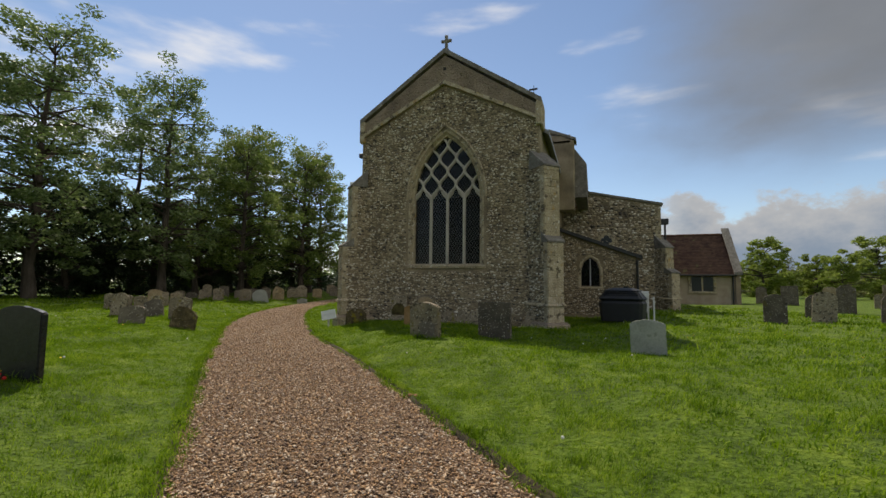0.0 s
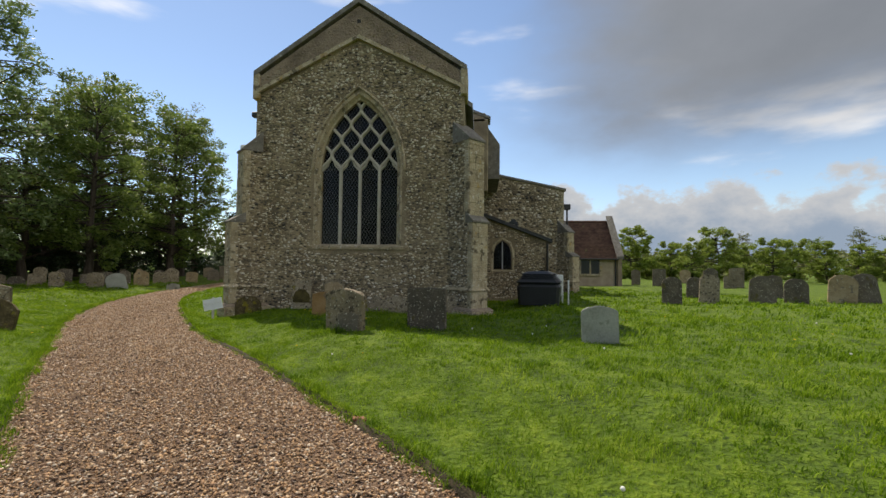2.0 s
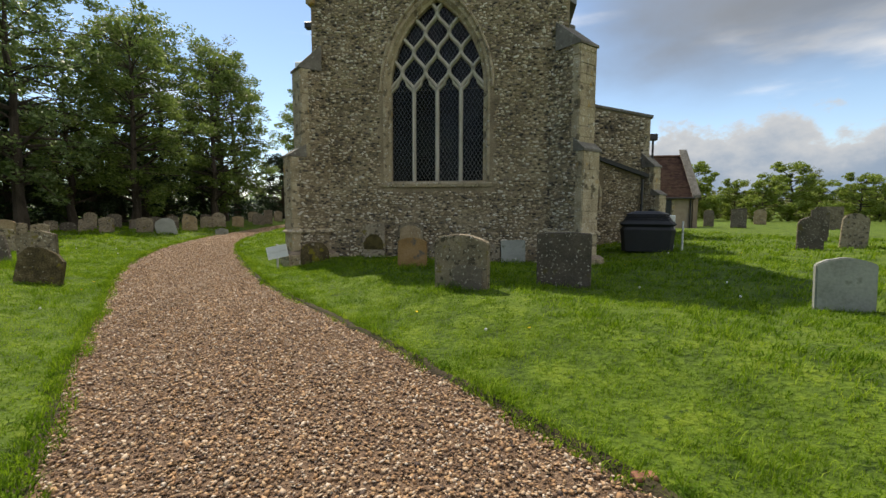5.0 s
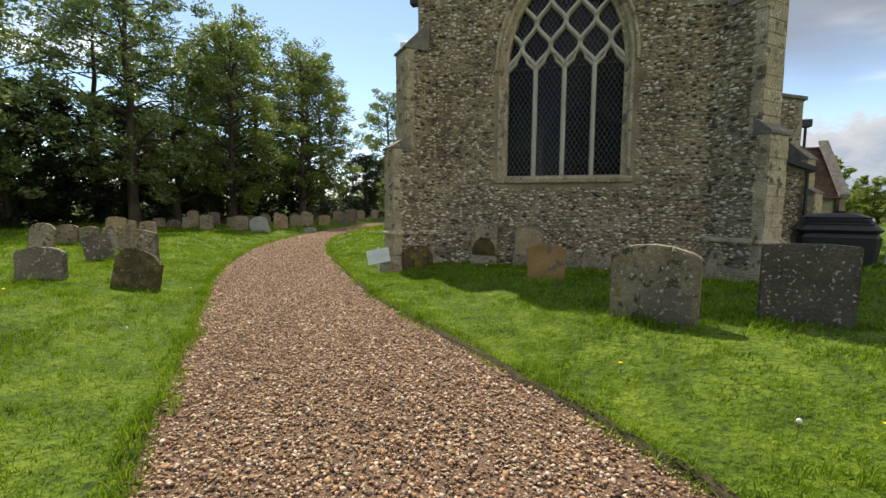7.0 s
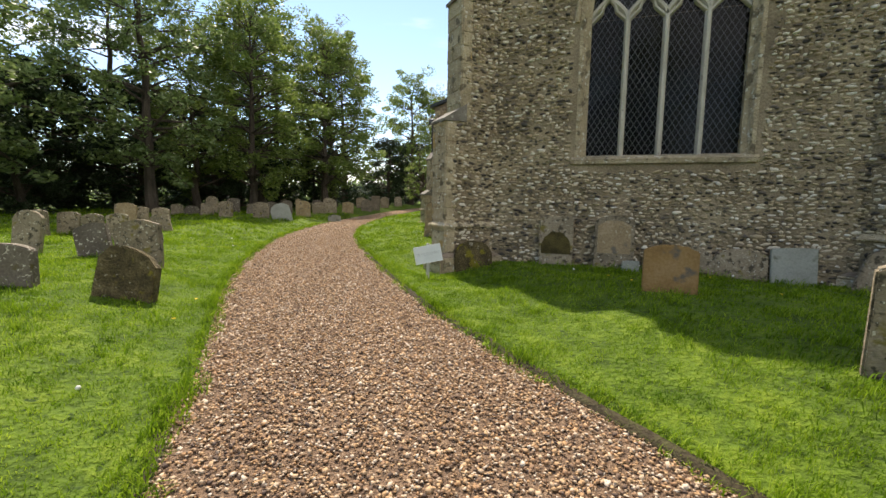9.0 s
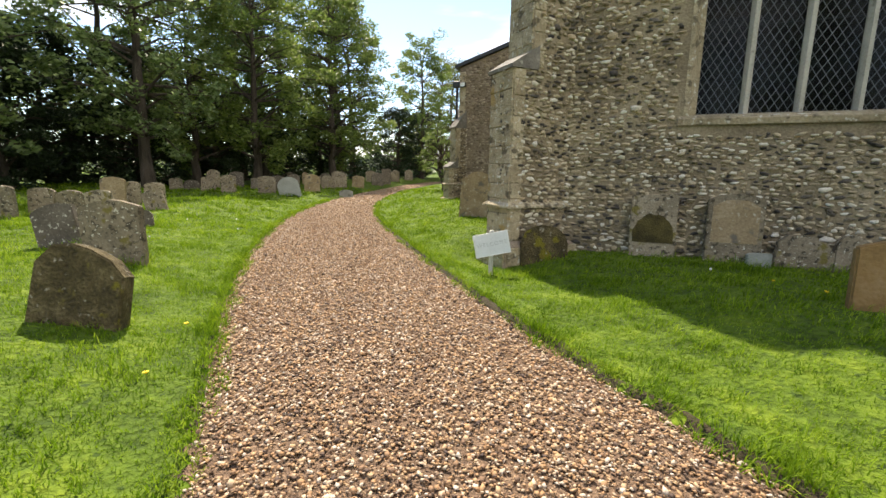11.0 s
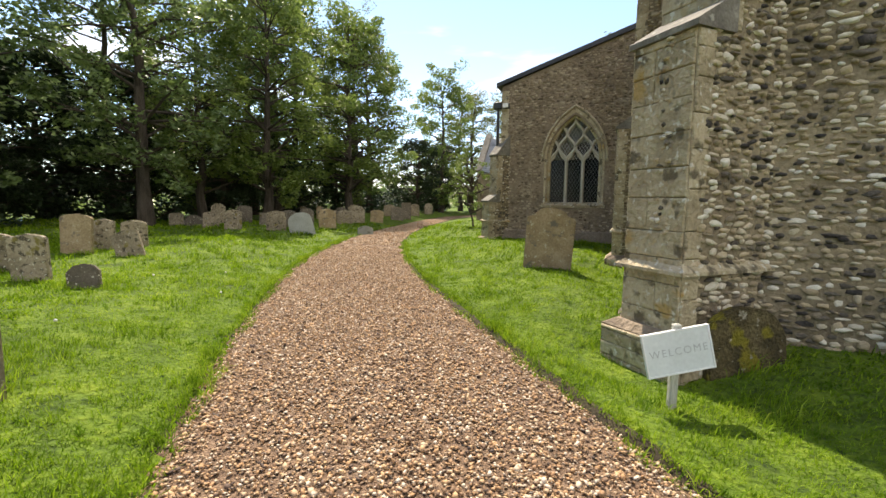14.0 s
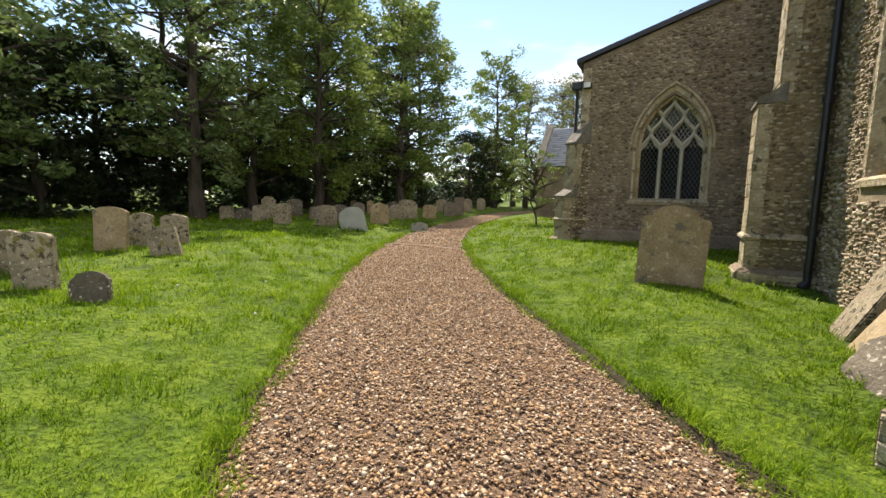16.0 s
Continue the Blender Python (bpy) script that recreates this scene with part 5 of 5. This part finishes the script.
def build_tank():
    x, y = 0.95, 16.70
    t = thing("oil_tank", "black plastic oil tank with a ribbed sloping top", "tank", pose(x, y, gz(x, y), 0, 0, -14))
    bm = bmesh.new()
    prof = [(0, 0.66), (0.62, 0.72), (0.70, 0.66), (0.78, 0.74), (0.86, 0.66), (1.02, 0.55), (1.06, 0.57), (1.12, 0.42), (1.15, 0.3)]
    rows = []
    for z, hw in prof:
        hd = hw * 0.8
        c = 0.1
        rows.append([bm.verts.new((px, py, z)) for px, py in ((-hw + c, -hd), (hw - c, -hd), (hw, -hd + c), (hw, hd - c), (hw - c, hd), (-hw + c, hd), (-hw, hd - c), (-hw, -hd + c))])
    for r0, r1 in zip(rows, rows[1:]):
        for k in range(8):
            bm.faces.new((r0[k], r0[(k + 1) % 8], r1[(k + 1) % 8], r1[k]))
    bm.faces.new(rows[-1])
    bm.faces.new(rows[0][::-1])
    part("body", bm, M_PLASTIC, t)
    for k, z in enumerate((0.90, 0.96, 1.0)):
        part("rib", box((-0.58 + k * 0.03, -0.53 + k * 0.02, z), (0.58 - k * 0.03, 0.5, z + 0.025), 0.01), M_PLASTIC, t)
    part("filler_cap", bm_tube(bmesh.new(), [(0.1, 0, 1.13), (0.1, 0, 1.2)], 0.09, 12), M_PLASTIC, t)
    c = thing("meter_cabinet", "white louvred cabinet beside the black tank", "cabinet", pose(1.60, 16.90, gz(1.60, 16.90)))
    part("body", box((-0.2, 0, 0.25), (0.2, 0.3, 1.0), 0.02), M_WHITE, c)
    for k in range(5):
        part("slat", box((-0.19, -0.02, 0.3 + k * 0.125), (0.19, 0.0, 0.38 + k * 0.125), 0.006), M_WHITE, c)
    part("leg", box((-0.2, 0.05, -0.1), (-0.15, 0.1, 0.26)), M_WHITE, c)
    part("leg", box((0.15, 0.05, -0.1), (0.2, 0.1, 0.26)), M_WHITE, c)
    p = part("marker_post", bm_tube(bmesh.new(), [(1.92, 16.65, gz(1.92, 16.65) - 0.1), (1.92, 16.65, 1.15)], 0.028, 8), M_WHITE)
    tagged(p, "thin white post beside the black tank", "post")


build_tank()


def build_tomb():
    x, y = -14.6, 30.2
    t = thing("chest_tomb", "low grey stone chest tomb beside the aisle", "tomb", pose(x, y, gz(x, y), 0, 0, 8))
    part("chest", box((-0.5, -0.9, -0.1), (0.5, 0.9, 0.62), 0.02), M_STONE_GREY, t)
    part("lid", box((-0.62, -1.02, 0.62), (0.62, 1.02, 0.74), 0.03), M_STONE_GREY, t)


build_tomb()

# flowers by the granite stone
fl = thing("flowers", "small bunch of red flowers at a headstone foot", "flowers", pose(-6.35, 3.0, gz(-6.35, 3.0)))
M_RED = material("red_petal", [(0.35, 0.01, 0.008), (0.55, 0.03, 0.02)], 20, 0.6, 0.0)
for k in range(9):
    rng = random.Random(k)
    bm = bmesh.new()
    bmesh.ops.create_icosphere(bm, subdivisions=1, radius=0.022)
    o = part("bloom", bm, M_RED, fl)
    o.location = (rng.uniform(-0.16, 0.16), rng.uniform(-0.1, 0.1), rng.uniform(0.06, 0.16))
    part("stem", bm_tube(bmesh.new(), [(0, 0, -0.18), (0, 0, 0)], 0.004, 4), M_LEAF_A, o)

# loose bricks on the path edge
for x, y, r in ((-2.27, 5.42, 20),):
    o = part("brick", box((-0.065, -0.035, 0), (0.065, 0.035, 0.03), 0.008), M_BRICK)
    o.matrix_world = pose(x, y, 0.03, 4, 6, r)
    tagged(o, "terracotta brick lying on the path edge", "brick")

# ---- trees ----


def leaf_quads(C, R, n, size, rng, flat=0.6):
    """n leaf sprays round each centre C with radius R."""
    m = len(C) * n
    d = rng.normal(0, 1, (m, 3))
    d /= np.linalg.norm(d, axis=1)[:, None]
    r = np.repeat(R, n)[:, None] * rng.uniform(0.25, 1.0, (m, 1)) ** 0.6
    d[:, 2] *= flat
    P = np.repeat(C, n, 0) + d * r
    a = rng.normal(0, 1, (m, 3))
    a[:, 2] *= 0.5
    a /= np.linalg.norm(a, axis=1)[:, None]
    b = np.cross(a, rng.normal(0, 1, (m, 3)))
    b /= np.linalg.norm(b, axis=1)[:, None]
    s = size * rng.uniform(0.55, 1.3, (m, 1))
    V = np.stack([P - a * s, P + b * s * 0.45, P + a * s, P - b * s * 0.45], 1).reshape(-1, 3)
    i = 4 * np.arange(m)[:, None]
    return V, np.hstack([i, i + 1, i + 2, i + 3])


def tree(height, spread, leaf, label, seed, base=0.22, clumps=60, per=150, size=0.17, bare=0.0, trunk_r=0.28, limbs=True):
    t = thing("tree", label, "tree")
    rng = np.random.default_rng(seed)
    r = random.Random(seed)
    pts = [(0, 0, -0.4)]
    x = y = 0.0
    for k in range(1, 9):
        x += r.uniform(-0.18, 0.18)
        y += r.uniform(-0.18, 0.18)
        pts.append((x, y, height * 0.93 * k / 8))
    rad = [trunk_r * (1.35 if k == 0 else 1) * (1 - 0.93 * k / 8) + 0.01 for k in range(9)]
    part("trunk", bm_tube(bmesh.new(), pts, rad, 9), M_BARK, t)
    tips, radii, twigs = [], [], bmesh.new()
    for k in range(clumps):
        f = base + (0.98 - base) * (k + r.random()) / clumps
        i = min(7, int(f / 0.93 * 8)) if f < 0.93 else 7
        p0 = Vector(pts[i]).lerp(Vector(pts[i + 1]), r.random() * 0.7)
        prof = math.sin(math.pi * min(1, max(0.05, (f - base * 0.6) / (1.05 - base * 0.6))) ** 0.75)
        reach = spread * (0.30 + 0.75 * prof) * r.uniform(0.45, 1.1)
        a = k * 2.4 + r.uniform(-0.5, 0.5)
        p2 = Vector((pts[i][0] + reach * math.cos(a), pts[i][1] + reach * math.sin(a), height * f + r.uniform(-0.3, 0.9)))
        pm = p0.lerp(p2, 0.5) + Vector((0, 0, r.uniform(-0.1, 0.5)))
        tube = ([p0, pm, p2], [0.07 * (1.2 - f) + 0.02, 0.045 * (1.2 - f) + 0.012, 0.010], 5)
        if k % 4 == 0 and limbs:
            part("limb", bm_tube(bmesh.new(), *tube), M_BARK, t)
        else:
            bm_tube(twigs, *tube)
        for q in range(2):
            tips.append(tuple(p0.lerp(p2, r.uniform(0.55, 1.08)) + Vector((r.uniform(-0.4, 0.4), r.uniform(-0.4, 0.4), r.uniform(-0.3, 0.5)))))
            radii.append(spread * r.uniform(0.11, 0.25))
    C, R = np.array(tips), np.array(radii)
    V, F = leaf_quads(C, R, int(per * (1 - bare) / 2), size, rng)
    part("small_branch", twigs, M_BARK, t, "", "stuff")
    c = part("crown", np_mesh("crown", V, F), leaf, t)
    c["kind"] = "stuff"
    return t


T_A = tree(16.0, 4.3, M_LEAF_A, "tall leafy broadleaf tree with dark green crown", 1, 0.12, 80, 200, 0.125)
T_B = tree(14.5, 4.4, M_LEAF_B, "broad sycamore with fresh green leaves", 2, 0.10, 72, 230, 0.13)
T_C = tree(14.0, 3.4, M_LEAF_C, "slender tree with sparse olive spring leaves", 3, 0.16, 80, 130, 0.10, limbs=False)
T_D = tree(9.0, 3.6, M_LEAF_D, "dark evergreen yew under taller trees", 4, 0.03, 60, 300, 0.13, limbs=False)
T_E = tree(6.5, 3.4, M_LEAF_E, "rounded bright green tree at the churchyard edge", 5, 0.05, 46, 220, 0.16, trunk_r=0.16, limbs=False)


def put(t, x, y, scale=1.0, turn=0.0, first=False):
    m = pose(x, y, gz(x, y) - 0.05, 0, 0, turn) @ Matrix.Scale(scale, 4)
    if first:
        t.matrix_world = m
        return t
    o = copy_thing(t, pose(x, y, gz(x, y) - 0.05, 0, 0, turn))
    o.scale = (scale, scale, scale)
    return o


put(T_A, -28.5, 22.5, 1.0, 30, True)
# last seven added out of view to darken the sky reflected in the panes
for x, y, s, a in ((-29.5, 15.5, 1.02, 100), (-30.5, 8.5, 1.05, 200), (-33.5, 1.5, 1.05, 20), (-36.5, 19.0, 1.0, 300), (-34.0, 12.5, 1.0, 40), (-35.0, 25.0, 1.0, 170), (-31.5, 33.5, 0.9, 250), (-38, -5, 1.0, 90), (-24.0, -14.0, 1.0, 140), (-14, -24, 1.0, 30), (-3, -27, 1.1, 80), (8, -26, 1.0, 10), (18, -22, 1.1, 200), (27, -12, 1.0, 260), (33, 0, 1.0, 300)):
    put(T_A, x, y, s, a)
put(T_B, -28.0, 29.0, 0.95, 40, True)
for x, y, s, a in ((-27.8, 37.0, 1.0, 130), (-30.5, 44.0, 1.05, 240), (-26.5, 51.0, 0.95, 330), (-19.0, 68.0, 0.9, 60), (-12.0, 70.0, 0.9, 160), (-33, 37, 1.1, 20), (-29.5, 26.2, 0.8, 190)):
    put(T_B, x, y, s, a)
put(T_C, -29.5, 40.5, 1.12, 0, True)
for x, y, s, a in ((-25.5, 58.0, 0.95, 60), (-22.5, 64.0, 1.0, 120), (-19.0, 62.0, 0.95, 200), (-15.5, 66.0, 1.05, 280), (-12.0, 63.0, 1.0, 340), (-33.0, 33.0, 1.1, 80), (-28.0, 61.0, 1.05, 10), (-8, 68, 1.0, 50), (-10.5, 53, 1.1, 150), (-19.5, 54, 0.9, 20), (-17.0, 58, 0.95, 70), (-22.5, 60, 1.0, 190), (-14.5, 55, 0.9, 310), (-12.5, 58, 1.0, 220)):
    put(T_C, x, y, s, a)
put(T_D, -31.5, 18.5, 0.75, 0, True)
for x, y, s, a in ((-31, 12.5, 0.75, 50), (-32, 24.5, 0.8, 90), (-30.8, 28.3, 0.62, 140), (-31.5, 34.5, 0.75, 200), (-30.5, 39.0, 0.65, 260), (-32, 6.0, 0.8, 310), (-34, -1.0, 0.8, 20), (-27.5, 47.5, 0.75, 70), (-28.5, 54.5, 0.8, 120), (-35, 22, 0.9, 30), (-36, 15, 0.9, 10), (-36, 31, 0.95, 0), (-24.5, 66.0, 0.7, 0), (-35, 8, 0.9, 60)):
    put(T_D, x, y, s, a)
put(T_E, 19.0, 62.0, 1.0, 0, True)
rb = random.Random(9)
for k in range(26):
    a = radians(12 + 2.3 * k)
    d = rb.uniform(58, 76)
    put(T_E, d * math.sin(a), d * math.cos(a), rb.uniform(0.55, 1.0), rb.uniform(0, 360))
for k in range(20):
    a = radians(10 + 3.1 * k)
    d = rb.uniform(95, 125)
    put(T_B if k % 3 else T_C, d * math.sin(a), d * math.cos(a), rb.uniform(0.42, 0.68), rb.uniform(0, 360))


def build_woods():
    """Joined foliage: undergrowth below the northern trees, coloured dark for the shade there, and far hedges."""
    rng = np.random.default_rng(31)
    C, R = [], []
    for k in range(170):
        y = rng.uniform(-8, 58)
        C.append((-31.5 - rng.uniform(0, 7) + (2.5 if y > 40 else 0), y, rng.uniform(0.4, 2.6)))
        R.append(rng.uniform(0.8, 1.5))
    V, F = leaf_quads(np.array(C), np.array(R), 190, 0.17, rng, 0.9)
    o = part("undergrowth", np_mesh("undergrowth", V, F), M_LEAF_D, None, "evergreen undergrowth coloured near-black as the shade below the trees", "stuff")
    o["category"] = "undergrowth"
    C, R = [], []
    for k in range(420):
        a = radians(rng.uniform(6, 82))
        d = rng.uniform(80, 130)
        C.append((d * math.sin(a), d * math.cos(a), rng.uniform(0.5, 4.0)))
        R.append(rng.uniform(1.2, 2.4))
    V, F = leaf_quads(np.array(C), np.array(R), 110, 0.42, rng, 0.8)
    o = part("far_hedge", np_mesh("far_hedge", V, F), M_LEAF_C, None, "distant hedges and scrub along the field edge", "stuff")
    o["category"] = "hedge"
    C, R = [], []
    for k in range(260):
        a = radians(rng.uniform(-75, 8))
        d = rng.uniform(85, 120)
        C.append((d * math.sin(a), d * math.cos(a), rng.uniform(1, 4)))
        R.append(rng.uniform(2.0, 3.5))
    V, F = leaf_quads(np.array(C), np.array(R), 90, 0.5, rng, 0.8)
    o = part("far_wood", np_mesh("far_wood", V, F), M_LEAF_A, None, "distant green wood behind the churchyard trees", "stuff")
    o["category"] = "wood"


build_woods()

# shrub by the aisle corner
sh = tree(2.9, 1.15, M_LEAF_B, "small shrub with thin stems and bright leaves", 8, 0.3, 26, 110, 0.05, trunk_r=0.035, limbs=False)
sh.name = "shrub"
sh["category"] = "shrub"
sh.matrix_world = pose(-15.9, 30.0, gz(-15.9, 30.0))

# ---- grass ----


def in_church(P):
    x, y = P[:, 0], P[:, 1]
    a = (x > CX0 - 0.02) & (x < CX1) & (y > GY - 0.02)
    b = (x > -13.1) & (x < 3.3) & (y > AY)
    c = (x > CX1 - 0.1) & (x < 1.7) & (y > 20.3)
    d1 = (np.abs(x - CX0 + 0.26) < 0.42) & (np.abs(y - GY + 0.26) < 0.42)
    return a | b | c | d1


def grass_blades(P, d, hmin, hmax, width, rng, lean=0.55, left=None):
    n = len(P)
    z = (ground_z(P) if left is None else ground_z(P, d, left)) - 0.01
    tall = 0.5 + 0.5 * np.sin(P[:, 0] * 11 + 3 * np.sin(P[:, 1] * 6.1)) * np.sin(P[:, 1] * 12.7 + 2.5 * np.sin(P[:, 0] * 7.3))
    clump = 0.5 + 0.5 * np.sin(P[:, 0] * 3.1 + 2 * np.sin(P[:, 1] * 2.3)) * np.sin(P[:, 1] * 3.7 + 1.5 * np.sin(P[:, 0] * 1.9))
    h = rng.uniform(hmin, hmax, n) * (0.45 + 0.75 * clump ** 2.5 + 0.45 * tall ** 3) * (0.75 + 0.25 * ss(d / 0.3))
    th = rng.uniform(0, 6.283, n)
    wv = np.c_[np.cos(th), np.sin(th), np.zeros(n)] * (width * rng.uniform(0.6, 1.2, n))[:, None] / 2
    ln = rng.normal(0, lean, (n, 2)) * h[:, None] + np.array((0.25, -0.1)) * h[:, None]
    B = np.c_[P, z]
    Mid = B + np.c_[ln * 0.3, h * 0.6]
    T = B + np.c_[ln, h * rng.uniform(0.8, 1.0, n)]
    V = np.stack([B - wv, B + wv, Mid + wv * 0.8, Mid - wv * 0.8, T], 1).reshape(-1, 3)
    i = 5 * np.arange(n)[:, None]
    F = np.vstack([np.hstack([i, i + 1, i + 2]), np.hstack([i, i + 2, i + 3]), np.hstack([i + 3, i + 2, i + 4])])
    return V, F


def build_grass():
    rng = np.random.default_rng(77)
    # the line walked, as a straight stretch of the plan
    a, b = np.array((0.6, -0.6)), np.array((-11.0, 12.0))
    u = (b - a) / np.linalg.norm(b - a)
    L = np.linalg.norm(b - a)
    for lo, hi, dens, h0, h1, w in ((0, 3.4, 2300, 0.035, 0.095, 0.0065), (3.4, 7.0, 950, 0.04, 0.105, 0.011), (7.0, 13.0, 290, 0.05, 0.15, 0.018), (13.0, 24.0, 70, 0.06, 0.18, 0.036)):
        x0, x1, y0, y1 = -12 - hi, 1 + hi, 0.3 - hi * 0.2, 13 + hi
        n = int((x1 - x0) * (y1 - y0) * dens)
        tuft = np.c_[rng.uniform(x0, x1, n // 16), rng.uniform(y0, y1, n // 16)]
        own = rng.integers(0, len(tuft), int(n * 0.72))
        spread = 0.028 + 0.0022 * hi
        near = tuft[own] + rng.normal(0, 1, (len(own), 2)) * spread
        P = np.vstack([near, np.c_[rng.uniform(x0, x1, n - len(own)), rng.uniform(y0, y1, n - len(own))]])
        s = np.clip((P - a) @ u, 0, L)
        q = np.linalg.norm(P - a - s[:, None] * u, axis=1)
        P = P[(q >= lo) & (q < hi)]
        P = P[~in_church(P)]
        d, left = outside(P)
        k = d > -0.06 + 0.05 * np.sin(P[:, 0] * 7 + P[:, 1] * 5)
        V, F = grass_blades(P[k], d[k], h0, h1, w, rng, 0.55, left[k])
        part("grass", np_mesh("grass", V, F), M_GRASS, None, "lush uneven green churchyard grass", "stuff")["category"] = "grass"
    # fringe hanging over the path's edges
    for e, sgn in ((EDGE_R, 1), (EDGE_L, -1)):
        q = e[(e[:, 1] > 1) & (e[:, 1] < 24)]
        t = np.gradient(q, axis=0)
        t /= np.linalg.norm(t, axis=1)[:, None]
        j = rng.integers(0, len(q), 11000)
        off = rng.uniform(-0.07, 0.12, len(j)) + 0.04 * np.sin(j * 0.9) + 0.03 * np.sin(j * 2.3)
        P = q[j] + t[j] * rng.uniform(-0.13, 0.13, len(j))[:, None] + np.c_[t[j, 1], -t[j, 0]] * sgn * off[:, None]
        V, F = grass_blades(P, np.ones(len(P)), 0.05, 0.12, 0.008, rng, 0.7)
        V[:, 2] += 0.015
        part("grass", np_mesh("grass", V, F), M_GRASS, None, "grass hanging over the gravel edge", "stuff")["category"] = "grass"
    # long tufts round the stones
    C = [(o.matrix_world.translation.x, o.matrix_world.translation.y) for o in scene.objects if o.parent is None and o.name.split(".")[0] in ("headstone", "grave_slab", "footstone", "sign", "ledger_slab", "oil_tank")]
    P = np.concatenate([np.array(c) + rng.normal(0, 1, (190, 2)) * np.array((0.32, 0.16)) for c in C])
    P = P[~in_church(P)]
    d, _ = outside(P)
    k = d > 0
    V, F = grass_blades(P[k], d[k], 0.08, 0.20, 0.008, rng, 0.5)
    part("long_grass", np_mesh("long_grass", V, F), M_GRASS, None, "long uncut grass round the stones", "stuff")["category"] = "grass"


bpy.context.view_layer.update()
build_grass()


def build_flowers():
    rng = random.Random(15)
    bm = bmesh.new()
    bmesh.ops.create_cone(bm, cap_ends=True, segments=8, radius1=0.006, radius2=0.018, depth=0.012, matrix=Matrix.Translation((0, 0, 0.09)))
    head = bpy.data.meshes.new("bloom")
    bm.to_mesh(head)
    bm.free()
    head.materials.append(M_YELLOW)
    bm = bmesh.new()
    bmesh.ops.create_icosphere(bm, subdivisions=2, radius=0.015, matrix=Matrix.Translation((0, 0, 0.13)))
    puff = bpy.data.meshes.new("seed_head")
    bm.to_mesh(puff)
    bm.free()
    puff.materials.append(M_PUFF)
    bm = bm_tube(bmesh.new(), [(0, 0, 0), (0.004, 0, 0.12)], 0.002, 4)
    stem = bpy.data.meshes.new("stem")
    bm.to_mesh(stem)
    bm.free()
    stem.materials.append(M_LEAF_B)
    n = 0
    while n < 75:
        x, y = rng.uniform(-20, 6), rng.uniform(1.5, 16)
        P = np.array([(x, y)])
        if outside(P)[0][0] < 0.15 or in_church(P)[0]:
            continue
        yellow = rng.random() < 0.62
        t = thing("dandelion", "yellow dandelion in the grass" if yellow else "white dandelion seed head in the grass", "flower", pose(x, y, gz(x, y) + 0.02, rng.uniform(-9, 9), rng.uniform(-9, 9), 0), "dandelions in the grass")
        part("bloom" if yellow else "seed_head", head if yellow else puff, None, t)
        part("stem", stem, None, t)
        n += 1


build_flowers()


def build_near_flints():
    """The lowest corner of the gable, stone by stone."""
    g = next(o for o in scene.objects if o.name == "gable_wall")
    C = courses(CX0 + 0.3, -6.3, 0.05, 1.32, lambda u, v: True, 88)
    lib = []
    for k in range(14):
        V, F = stone_arrays(Plane((0, 0, 0), (1, 0, 0), (0, -1, 0)), np.array([(0, 0, 1.0, 1.0, 1.0)]), 900 + k)
        V[:, 1] = np.where(V[:, 1] > 0, 0.3, V[:, 1])
        lib.append(np_mesh("flint", V, F))
        lib[-1].materials.append(M_FLINT_ONE)
    for i, (u, v, l, h, p) in enumerate(C):
        o = part("flint", lib[i % 14], None, g)
        o.matrix_local = Matrix.Translation((u, GY, v)) @ Matrix.Diagonal((l, p, h, 1))


build_near_flints()
